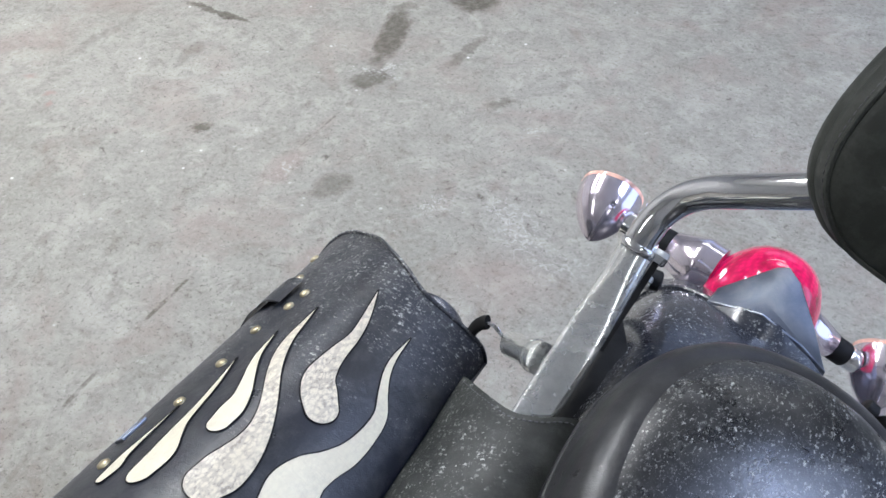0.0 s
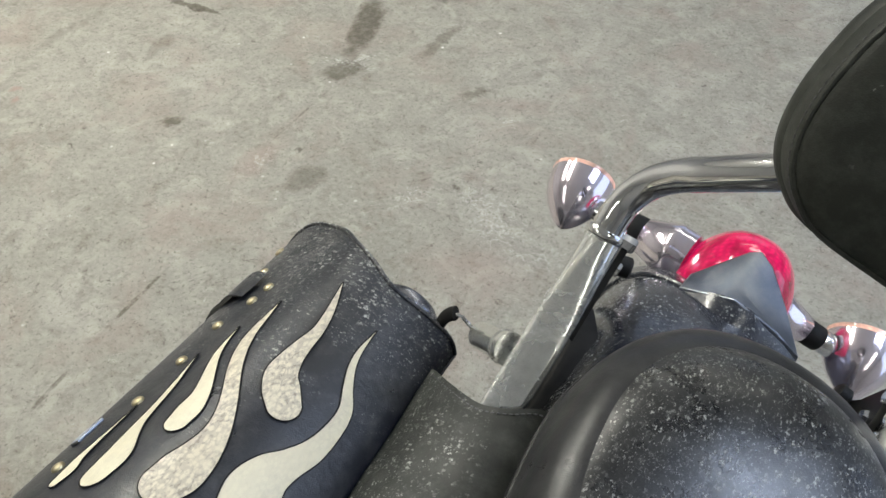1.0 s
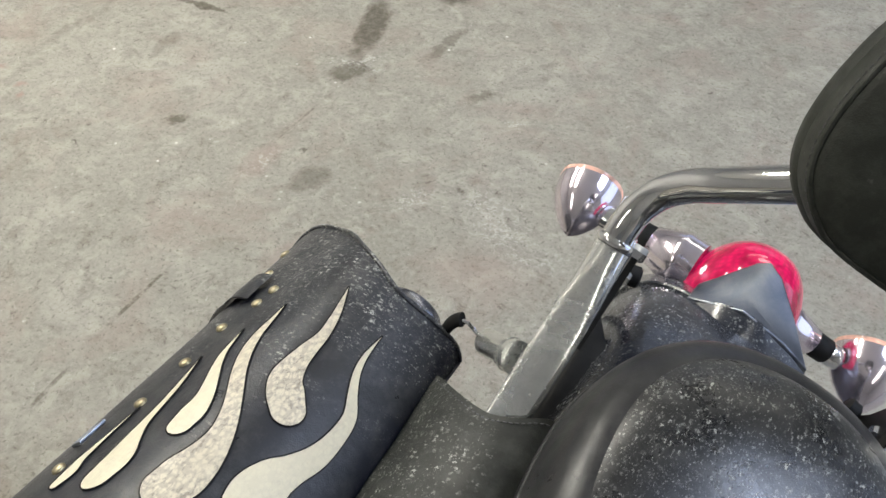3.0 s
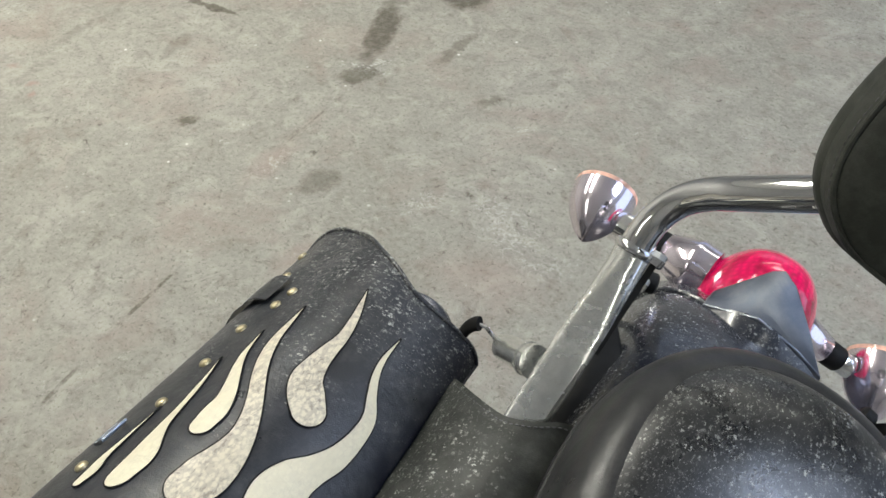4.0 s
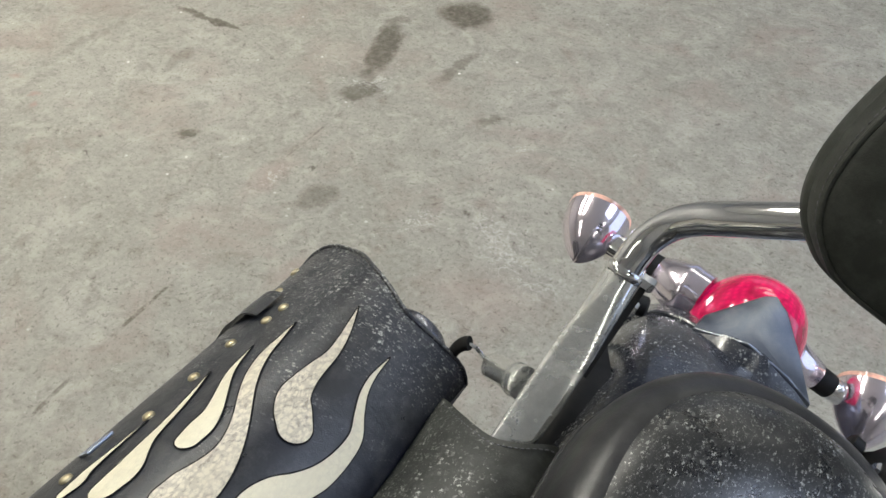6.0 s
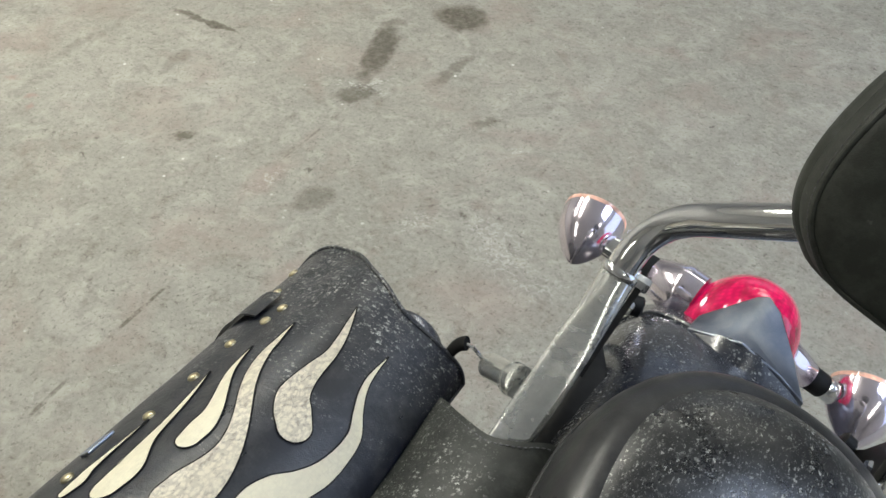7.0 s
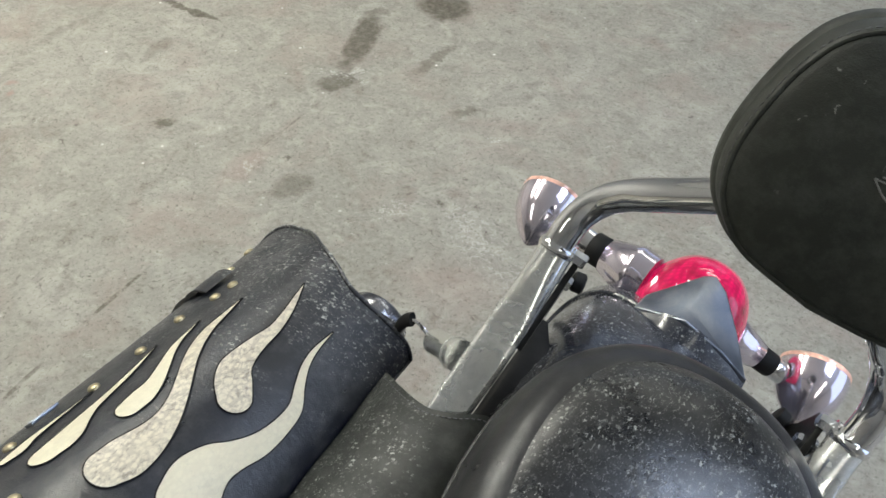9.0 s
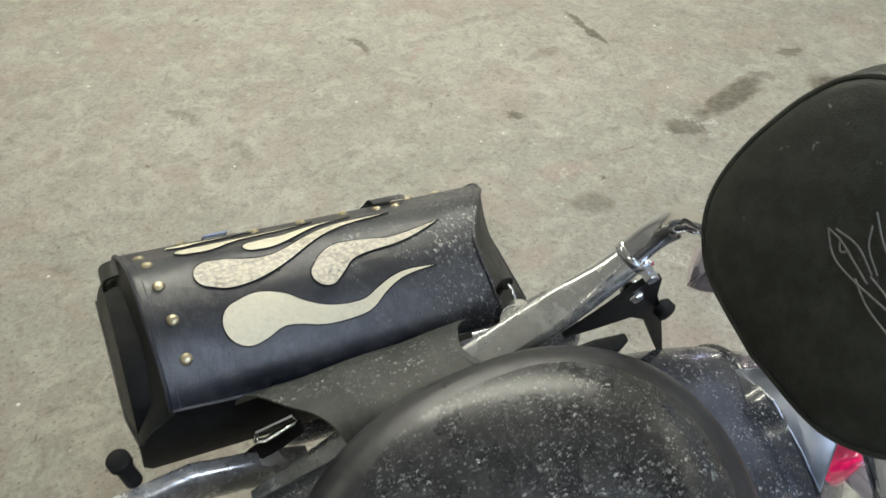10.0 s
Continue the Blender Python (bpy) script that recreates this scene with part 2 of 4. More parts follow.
    rub = m.math("MULTIPLY", patch(SCUFFS, 1.4, 0.5), m.ramp(m.noise(48, 8, 0.78, 1.2), 0.50, 0.60))
    color = m.mix(rub, color, (0.66, 0.65, 0.62))
    total = patch(STAINS + FLOOR_LINES, 1.15, 0.70)
    total = m.math("MULTIPLY", total, m.ramp(m.noise(42, 6, 0.75), 0.28, 0.58, 0.45, 1.0))
    color = m.mix(m.math("MULTIPLY", total, 0.92), color, (0.070, 0.056, 0.038))
    r = m.ramp(mid, 0, 1, 0.60, 0.85)
    n = m.bump(m.noise(90, 6, 0.7), 0.4, 0.002)
    n = m.bump(scuff, 0.3, 0.001, n)
    return m.done(color, r, 0.0, n)


CONCRETE = concrete()
WALL = plain("painted_block_wall", (0.52, 0.51, 0.49), (0.60, 0.59, 0.57), 3, 0.7, relief=0.3)
ROOF = plain("painted_steel_ceiling", (0.72, 0.72, 0.71), (0.78, 0.78, 0.77), 2, 0.6, relief=0.1)
BLACK_LEATHER = leather("dusty_black_leather", (0.004, 0.006, 0.013), (0.008, 0.011, 0.024), 0.34, (300, 0.56, 16, 0.52, (0.6, 1.3, 1), (-0.5, 1.0, 0.9, 0.02)), 900, 0.3, 0.2, 0.8, 1.0)
SEAT_LEATHER = leather("flecked_seat_vinyl", (0.010, 0.010, 0.011), (0.020, 0.020, 0.022), 0.29, (330, 0.50, 13, 0.42, (1.6, 0.65, 1), (0.1, 0.45, 0, -0.12)), 800, 0.12, 0.0, 0.7, 0.85)
SEAT_BAND = leather("smooth_seat_vinyl", (0.014, 0.014, 0.016), (0.026, 0.026, 0.029), 0.33, (330, 0.40, 13, 0.60, (1.6, 0.65, 1)), 800, 0.12, 0.0, 0.55, 0.5)
YOKE_LEATHER = leather("worn_yoke_leather", (0.018, 0.020, 0.018), (0.032, 0.035, 0.031), 0.46, (230, 0.50, 16, 0.50, (1, 1, 1), (-3.0, 0, 0, -0.46)), 900, 0.3, 0.0, 0.45, 0.9)
PAD_LEATHER = leather("matt_pad_vinyl", (0.016, 0.019, 0.014), (0.024, 0.027, 0.021), 0.55, (90, 0.16, 7, 0.55))
CAP_LEATHER = leather("plain_cap_leather", (0.017, 0.018, 0.014), (0.030, 0.031, 0.025), 0.46)
CHROME = chrome("chrome_plate", 0.04, 0.10, 0.03)
# violet tint puts the red lens's reflection into the chrome colour
LAMP_CHROME = chrome("lens_reflection_tinted_chrome", 0.09, 0.12, 0.09, (0.86, 0.78, 0.87))
DUSTY_CHROME = chrome("dusty_chrome_plate", 0.36, 0.36, 0.08, (0.88, 0.88, 0.89), 0.15)
# dust film, its strong blotches also imitating the strut's mottled reflections
STRUT_CHROME = chrome("dusty_mottled_chrome_plate", 0.26, 0.32, 0.05, (0.84, 0.85, 0.83), 0.65)
SATIN = chrome("dulled_chrome", 0.14, 0.22, 0.27, (0.17, 0.195, 0.245), 0.7)
MUFFLER_CHROME = chrome("speckled_dark_chrome", 0.16, 0.46, 0.15, (0.22, 0.225, 0.26), 0.7)
BLACK_PAINT = leather("dusty_black_paint", (0.020, 0.022, 0.030), (0.056, 0.060, 0.076), 0.17, (320, 0.54, 22, 0.42), 60, 0.0, 0.0, 0.8, 0.8)
BLACK_PLASTIC = plain("black_rubber", (0.010, 0.010, 0.010), (0.020, 0.020, 0.020), 40, 0.6, relief=0.2, Specular_IOR_Level=0.2)
BLACK_STEEL = plain("black_steel", (0.008, 0.008, 0.008), (0.02, 0.02, 0.02), 30, 0.35, 0.3)
BRASS = plain("tarnished_brass", (0.46, 0.39, 0.24), (0.66, 0.59, 0.42), 160, 0.34, 0.9)
THREAD = plain("grey_thread", (0.10, 0.10, 0.11), (0.16, 0.16, 0.17), 300, 0.8)
EMBROIDERY = plain("pale_thread", (0.16, 0.16, 0.15), (0.26, 0.26, 0.24), 300, 0.8)
TYRE = plain("tyre_rubber", (0.012, 0.012, 0.012), (0.025, 0.025, 0.025), 20, 0.8, relief=0.3)


def cream_leather(name, a, b, crease):
    m = Nodes(name)
    color = m.mix(m.ramp(m.noise(22, 5), 0.3, 0.7), a, b)
    warp = m.node("TexNoise")
    m.put(warp.inputs["Vector"], m.coord)
    warp.inputs["Scale"].default_value, warp.inputs["Detail"].default_value = 160, 4
    shift = m.node("VectorMath", operation="MULTIPLY_ADD")
    m.put(shift.inputs[0], warp.outputs["Color"])
    shift.inputs[1].default_value, shift.inputs[2].default_value = (0.006, 0.006, 0.006), (-0.003, -0.003, -0.003)
    moved = m.node("VectorMath", operation="ADD")
    m.put(moved.inputs[0], m.coord)
    m.put(moved.inputs[1], shift.outputs[0])
    pebble = m.cells(235, vector=m.stretched(1.1, 0.72, 1.0, vector=moved.outputs[0]))
    lump = m.noise(210, 4, 0.6, 1.2, m.stretched(1.2, 0.6, 1.0))
    valley = m.math("ADD", m.ramp(lump, 0.50, 0.38, 0.0, 0.55), m.ramp(pebble.outputs["Distance"], 0.34, 0.66, 0.0, 0.6))
    worn = m.ramp(m.noise(26, 4, 0.6), 0.34, 0.58, 0.45, 1.0)
    valley = m.math("MULTIPLY", valley, worn)
    # darker valleys put the shading of the embossed creases into the colour
    color = m.mix(m.math("MULTIPLY", valley, 0.85 * crease), color, (0.20, 0.155, 0.125))
    color = m.mix(m.math("MULTIPLY", worn, 0.16 * crease), color, (0.40, 0.365, 0.31))
    grime = m.ramp(m.noise(140, 5, 0.7), 0.60, 0.78, 0, 0.15 + 0.2 * crease)
    color = m.mix(grime, color, (0.30, 0.27, 0.20))
    n = m.bump(valley, -0.45 - 0.55 * crease, 0.0080)
    n = m.bump(m.noise(60, 3, 0.6, 0.5, m.stretched(0.6, 1.4, 1.0)), 0.4, 0.002, n)
    return m.done(color, 0.5, 0.0, n)


CREAM = cream_leather("cream_flame_leather", (0.87, 0.80, 0.605), (0.91, 0.85, 0.66), 0.16)
CREASED = cream_leather("creased_flame_leather", (0.80, 0.725, 0.565), (0.88, 0.81, 0.655), 0.80)


def lens_plastic(name, color, glow, strength):
    """Moulded lamp plastic with small prisms, lit from inside."""
    m = Nodes(name)
    prism = m.ramp(m.cells(150, 0.3).outputs["Distance"], 0.1, 0.6)
    wide = m.ramp(m.noise(26, 3, 0.5, 0.6), 0.36, 0.64)
    tone = m.mix(wide, color, tuple(c * 0.55 for c in color))
    power = m.math("MULTIPLY", m.ramp(wide, 0, 1, strength * 1.15, strength * 0.2), m.ramp(prism, 0, 1, 1.15, 0.7))
    return m.done(tone, 0.08, 0.0, m.bump(prism, 0.08, 0.001), Emission_Color=(*glow, 1.0), Emission_Strength=power, Coat_Weight=0.4)


RED_LENS = lens_plastic("red_tail_lens", (0.50, 0.004, 0.05), (1.0, 0.010, 0.20), 0.48)
AMBER_LENS = lens_plastic("amber_lens", (0.72, 0.45, 0.38), (1.0, 0.58, 0.46), 0.7)
TUBE_GLASS = plain("lit_tube", (0.8, 0.8, 0.8), (0.85, 0.85, 0.85), 5, 0.3, Emission_Color=(0.93, 0.97, 1.0, 1.0), Emission_Strength=6.0)
FIXTURE = plain("white_enamel", (0.75, 0.75, 0.73), (0.8, 0.8, 0.78), 8, 0.35)


# ---- mesh writers ----
def part(name, bm, material, parent=None, label="", smooth=True):
    bmesh.ops.recalc_face_normals(bm, faces=bm.faces[:])
    mesh = bpy.data.meshes.new(name)
    bm.to_mesh(mesh)
    bm.free()
    mesh.materials.append(material)
    for f in mesh.polygons:
        f.use_smooth = smooth
    if smooth:
        mesh.set_sharp_from_angle(angle=radians(42))
    ob = new(name, mesh)
    if parent is not None:
        ob.parent = parent
    if label:
        tagged(ob, label)
    return ob


def thing(name, m, label, category, group="", kind=""):
    ob = new(name)
    ob.matrix_world = m
    ob.empty_display_size = 0.05
    return tagged(ob, label, category, group, kind)


def spline(points, n=8):
    """A smooth curve through points."""
    P = np.array(points, float)
    Q = np.vstack([2 * P[0] - P[1], P, 2 * P[-1] - P[-2]])
    out = []
    for i in range(1, len(Q) - 2):
        a, b, c, d = Q[i - 1 : i + 3]
        for k in range(n):
            t = k / n
            out.append(0.5 * (2 * b + (c - a) * t + (2 * a - 5 * b + 4 * c - d) * t * t + (3 * b - a - 3 * c + d) * t**3))
    return np.array(out + [P[-1]])


def loft(sections, around=False, caps=True, bm=None):
    """Skin over rows of points; around closes each row."""
    bm = bm or bmesh.new()
    rows = [[bm.verts.new(p) for p in s] for s in sections]
    n = len(rows[0])
    for a, b in zip(rows, rows[1:]):
        for i in range(n if around else n - 1):
            j = (i + 1) % n
            bm.faces.new((a[i], a[j], b[j], b[i]))
    if caps and around:
        bm.faces.new(rows[0])
        bm.faces.new(rows[-1][::-1])
    return bm


def sweep(points, radius, n=16, caps=True, flat=1.0, bm=None, up=(0.02, 0.01, 1.0)):
    """A pipe along points; radius one number or one for each point; flat squeezes it across."""
    P = [Vector(p) for p in points]
    R = radius if hasattr(radius, "__len__") else [radius] * len(P)
    ref = Vector(up)
    sections = []
    for i, p in enumerate(P):
        d = (P[min(i + 1, len(P) - 1)] - P[max(i - 1, 0)]).normalized()
        side = d.cross(ref).normalized()
        ref = side.cross(d).normalized()
        sections.append([p + R[i] * (math.cos(a) * side + flat * math.sin(a) * ref) for a in (2 * math.pi * k / n for k in range(n))])
    return loft(sections, True, caps, bm)


def lathe(profile, m, n=32, bm=None):
    """Turn (distance along the axis, radius) about the local z of m."""
    sections = [[m @ Vector((max(r, 1e-4) * math.cos(a), max(r, 1e-4) * math.sin(a), h)) for a in (2 * math.pi * k / n for k in range(n))] for h, r in profile]
    return loft(sections, True, True, bm)


def along(base, direction):
    """A frame at base whose z looks along direction."""
    return Matrix.Translation(base) @ Vector(direction).to_track_quat("Z", "Y").to_matrix().to_4x4()


def box(size, m=None, bevel=0.0, bm=None, segments=2):
    own = bmesh.new()
    bmesh.ops.create_cube(own, size=1.0)
    bmesh.ops.scale(own, vec=size, verts=own.verts)
    if bevel:
        bmesh.ops.bevel(own, geom=own.edges[:], offset=bevel, segments=segments, profile=0.5, affect="EDGES")
    if m is not None:
        bmesh.ops.transform(own, matrix=m, verts=own.verts)
    return own


def hex_bolt(m, r, h, washer=True):
    bm = lathe([(0, r * 0.98), (h * 0.85, r), (h, r * 0.8)], m, 6)
    if washer:
        lathe([(-0.0025, r * 1.35), (0.0, r * 1.35), (0.0006, r * 1.2)], m, 20, bm)
    return bm


# ---- the room ----
# walls and ceiling are unseen and assumed; the pale ceiling brightens the chrome
ROOM = (-6.0, 4.6, -5.5, 7.5, 3.4)
x0, x1, y0, y1, high = ROOM
DOOR = (0.5, 5.1)  # unseen door opening, added in the east wall for the fill lamp
mid_x, mid_y = (x0 + x1) / 2, (y0 + y1) / 2
floor = part("floor", box((x1 - x0, y1 - y0, 0.2), pose(mid_x, mid_y, -0.1)), CONCRETE, None, smooth=False)
tagged(floor, "worn grey concrete workshop floor with oil stains", "floor", kind="structure")
for nm, size, at in (
    ("wall_north", (-3.4 - x0, 0.2, high), ((x0 - 3.4) / 2, y1 + 0.1, high / 2)), ("wall_north", (x1 - 1.0, 0.2, high), ((x1 + 1.0) / 2, y1 + 0.1, high / 2)),
    ("wall_north", (4.4, 0.2, 1.15), (-1.2, y1 + 0.1, 0.575)), ("wall_north", (4.4, 0.2, high - 3.05), (-1.2, y1 + 0.1, (high + 3.05) / 2)), ("wall_south", (x1 - x0, 0.2, high), (mid_x, y0 - 0.1, high / 2)),
    ("wall_west", (0.2, y1 - y0 + 0.4, high), (x0 - 0.1, mid_y, high / 2)),
    ("wall_east", (0.2, DOOR[0] - y0 + 0.2, high), (x1 + 0.1, (DOOR[0] + y0 - 0.2) / 2, high / 2)),
    ("wall_east", (0.2, y1 - DOOR[1] + 0.2, high), (x1 + 0.1, (DOOR[1] + y1 + 0.2) / 2, high / 2)),
    ("wall_east", (0.2, DOOR[1] - DOOR[0], high - 3.2), (x1 + 0.1, (DOOR[0] + DOOR[1]) / 2, 3.2 + (high - 3.2) / 2)),
):
    tagged(part(nm, box(size, pose(*at)), WALL, None, smooth=False), "assumed plain painted workshop wall, out of view", "wall", kind="structure")
tagged(part("ceiling", box((x1 - x0 + 0.4, y1 - y0 + 0.4, 0.15), pose(mid_x, mid_y, high + 0.075)), ROOF, None, smooth=False), "assumed pale workshop ceiling, out of view", "ceiling", kind="structure")

# frame around the added sheen lamp, out of view
skylight = thing("added_skylight", pose(1.9, 1.6, 3.4), "unseen framed skylight, added around the lamp for the bluish sheen", "skylight", kind="structure")
for px, py, sx, sy in ((-0.80, 0, 0.06, 1.56), (0.80, 0, 0.06, 1.56), (0, 0.75, 1.54, 0.06), (0, -0.75, 1.54, 0.06)):
    part("window_frame", box((sx, sy, 0.05), pose(px, py, -0.026), 0.006), FIXTURE, skylight)

# frame around the added north lamp, out of view
pane_frame = thing("added_window_band", pose(-1.2, 7.56, 2.1), "unseen white-framed window band, added around the north fill lamp", "window", kind="structure")
for px, pz, sx, sz in [(-2.17, 0, 0.06, 1.9), (-0.73, 0, 0.05, 1.78), (0.73, 0, 0.05, 1.78), (2.17, 0, 0.06, 1.9), (0, 0.92, 4.28, 0.06), (0, -0.92, 4.28, 0.06)]:
    part("window_frame", box((sx, 0.06, sz), pose(px, 0, pz), 0.006), FIXTURE, pane_frame)

fixture = None
for lx, ly, watts, turn in LAMPS:
    at = pose(lx, ly, 3.4, 0, 0, turn)
    if fixture is None:
        fixture = thing("ceiling_light", at, "assumed white fluorescent strip light on the unseen ceiling", "ceiling light", "strip lights")
        part("housing", box((0.18, 2.45, 0.05), pose(0, 0, -0.026), 0.008), FIXTURE, fixture)
        for sx in (-0.045, 0.045):
            part("tube", lathe([(0, 0.010), (0.01, 0.0165), (2.33, 0.0165), (2.34, 0.010)], along((sx, -1.17, -0.07), (0, 1, 0)), 12), TUBE_GLASS, fixture, "lit white tube")
    else:
        copy_thing(fixture, at)

# ---- the motorcycle: y to its tail, z up, leaning on its stand ----
BIKE = pose(-0.128, -0.008, 0, 0, 15.0, 3.5)
bike = thing("motorcycle", BIKE, "black and chrome cruiser motorcycle parked leaning on its stand", "motorcycle")

# rear wheel
HUB_Y, HUB_Z, WHEEL = 0.40, 0.335, 0.335
hub = along((-0.07, HUB_Y, HUB_Z), (1, 0, 0))
wheel = part("wheel", lathe([(0.03, 0.03), (0.03, 0.09), (0.06, 0.10), (0.06, 0.17), (0.02, 0.175), (0.01, 0.205), (0.02, 0.215), (0.12, 0.215), (0.13, 0.205), (0.12, 0.175), (0.08, 0.17), (0.08, 0.10), (0.11, 0.09), (0.11, 0.03)], hub, 40), DUSTY_CHROME, bike, "dull metal wheel")
part("tyre", lathe([(0.012, 0.205), (0.0, 0.25), (0.005, 0.29), (0.025, 0.32), (0.05, WHEEL - 0.003), (0.07, WHEEL), (0.09, WHEEL - 0.003), (0.115, 0.32), (0.135, 0.29), (0.14, 0.25), (0.128, 0.205)], hub, 48), TYRE, wheel, "black rubber tyre")

# fender
FR = 0.518
rim = [(-0.122, -0.20), (-0.124, -0.11), (-0.119, -0.068), (-0.109, -0.042), (-0.093, -0.022), (-0.070, -0.009), (-0.040, -0.002), (-0.02, 0.0)]
rim = rim + [(-x, r) for x, r in rim[::-1]]
rim = [(x * 0.93, r) for x, r in spline(rim, 3)]
inner = [(x * 0.965, r - 0.006) for x, r in rim[::-1]]
sections = []
for k in range(37):
    a = radians(165 - k * 5.0)
    sections.append([Vector((x, HUB_Y + (FR + r) * math.cos(a), 0.35 + (FR + r) * math.sin(a))) for x, r in rim + inner])
fender = part("rear_fender", loft(sections, True), BLACK_PAINT, bike, "glossy black rear fender dulled by dust")
ridge_line = []
for k, (x, r) in enumerate(rim):
    a = radians(57 - 9 * (x / 0.117) ** 2)
    ridge_line.append((x, HUB_Y + (FR + r + 0.0005) * math.cos(a), 0.35 + (FR + r + 0.0005) * math.sin(a)))
part("raised_ridge", sweep(ridge_line, 0.0032, 8), BLACK_PAINT, fender, "raised rib pressed into the fender")
def stitches(points, radius=0.0008, step=0.0052):
    """Short thread stitches along a line, in one mesh."""
    P = np.array([tuple(p) for p in points])
    S = np.r_[0, np.cumsum(np.linalg.norm(np.diff(P, axis=0), axis=1))]
    bm = bmesh.new()
    for k in range(int(S[-1] / step)):
        ends = [Vector([np.interp(k * step + e, S, P[:, i]) for i in range(3)]) for e in (0.0, step * 0.31, step * 0.62)]
        sweep(ends, [radius * 0.6, radius, radius * 0.6], 5, True, 1.0, bm)
    return bm


# brand plate on the fender, as plain pale bars
for k in range(5):
    a = radians(50.5)
    bx = 0.012 + 0.0105 * k
    at = Vector((bx, HUB_Y + (FR + 0.0005) * math.cos(a), 0.35 + (FR + 0.0005) * math.sin(a)))
    part("fender_mark", box((0.0065, 0.013, 0.0008), along(at, (0, math.cos(a), math.sin(a)))), SATIN, bike, "pale bar on the fender", smooth=False)


# seats
def seat_rings(cx, cy, a, front, back, levels, n=72, power=2.5):
    rows = []
    for f, z in levels:
        row = []
        for k in range(n):
            t = 2 * math.pi * k / n
            c, s = math.cos(t), math.sin(t)
            x = math.copysign(abs(c) ** (2 / power), c) * a
            y = math.copysign(abs(s) ** (2 / power), s) * (back if s > 0 else front)
            narrow = 1.0
            row.append(Vector((cx + f * x * narrow, cy + f * y, z)))
        rows.append(row)
    return rows


TOP = [(0.78, 0.929), (0.74, 0.9330), (0.68, 0.9370), (0.58, 0.9415), (0.45, 0.9450), (0.3, 0.9472), (0.15, 0.9483), (0.01, 0.9486)]
SIDE = [(0.93, 0.775), (0.985, 0.782), (1.0, 0.80), (1.0, 0.845), (0.999, 0.866), (0.990, 0.884), (0.970, 0.899), (0.938, 0.911), (0.90, 0.919), (0.85, 0.9245), (0.80, 0.928), (0.78, 0.929)]
SEAT = (0.0345, 0.40, 0.1435, 0.205, 0.166)


def raised(rows, levels):
    """Lift the seat top towards its back."""
    for row, (f, z) in zip(rows, levels):
        for p in row:
            p.z += 0.13 * (p.y - SEAT[1]) * (1 - (f / 0.78) ** 4)
    return rows


seat = part("pillion_seat", loft(seat_rings(*SEAT, SIDE, 72, 2.2), True, False), SEAT_BAND, bike, "smooth black vinyl rim of the pillion seat")
part("seat_top", loft(raised(seat_rings(*SEAT, TOP, 72, 2.2), TOP), True), SEAT_LEATHER, seat, "black vinyl seat top covered in pale flecks")
ring = seat_rings(*SEAT, [(1.0, 0.852)], 72, 2.2)[0]
part("seat_piping", sweep(ring + ring[:1], 0.0022, 8), SEAT_BAND, seat)
low = [(0.8, 0.57), (0.96, 0.585), (1.0, 0.62), (0.985, 0.66), (0.93, 0.71), (0.8, 0.76), (0.6, 0.772), (0.3, 0.78), (0.02, 0.782)]
part("rider_seat", loft(seat_rings(0.0, -0.17, 0.200, 0.28, 0.305, low, 72, 3.4), True), SEAT_BAND, bike, "black vinyl rider seat")

# tail light: red lens behind a faceted chrome plate
TX = 0.012
LX = 0.016
rows = []
for i in range(13):
    u = radians(-20 + 110 * i / 12)
    rows.append([Vector((LX + 0.068 * math.copysign(abs(math.cos(t)) ** 0.85, math.cos(t)) * math.cos(u), 0.766 + 0.080 * math.copysign(abs(math.sin(t)) ** 0.9, math.sin(t)) * math.cos(u), 0.702 + 0.101 * math.sin(u))) for t in (2 * math.pi * k / 48 for k in range(48))])
tail = part("tail_light", loft(rows, True), RED_LENS, bike, "glowing red plastic tail light lens")
part("lens_rim", sweep([p + Vector((0, 0, -0.002)) for p in rows[0]] + [rows[0][0] + Vector((0, 0, -0.002))], 0.004, 8), CHROME, tail, "chrome rim")
bm = bmesh.new()
PLATE_EDGE = [(-0.049, 0.681, 0.782), (-0.043, 0.715, 0.774), (-0.004, 0.752, 0.810), (0.007, 0.757, 0.815), (0.025, 0.748, 0.812), (0.058, 0.720, 0.796), (0.089, 0.680, 0.785), (0.054, 0.676, 0.803), (0.0, 0.673, 0.816)]
top = [bm.verts.new(p) for p in PLATE_EDGE]
peak = bm.verts.new((0.000, 0.704, 0.8035))
for a, b in zip(top, top[1:] + top[:1]):
    bm.faces.new((a, b, peak))
base = [bm.verts.new(v.co + Vector((0, -0.003, -0.05))) for v in top]
for i in range(len(top)):
    j = (i + 1) % len(top)
    bm.faces.new((top[i], base[i], base[j], top[j]))
bm.faces.new(base[::-1])
bmesh.ops.bevel(bm, geom=[e for e in bm.edges if e.verts[0] in top and e.verts[1] in top], offset=0.0035, segments=3, profile=0.5, affect="EDGES")
part("lamp_plate", bm, SATIN, tail, "faceted chrome plate dulled by dust")
SKIRT = [Vector(PLATE_EDGE[i]) + Vector((0, 0.004, -0.004)) for i in (0, 8, 7, 6)]
FOOT = [p + Vector(d) for p, d in zip(SKIRT, ((-0.003, -0.018, -0.012), (0.0, -0.024, -0.014), (0.002, -0.024, -0.016), (0.004, -0.016, -0.018)))]
skirt = [[p, (p + q) / 2 + Vector((0, 0, 0.0015)), q, q + Vector((0, 0.004, -0.006)), p + Vector((0, 0.004, -0.006))] for p, q in zip(spline(SKIRT, 5), spline(FOOT, 5))]
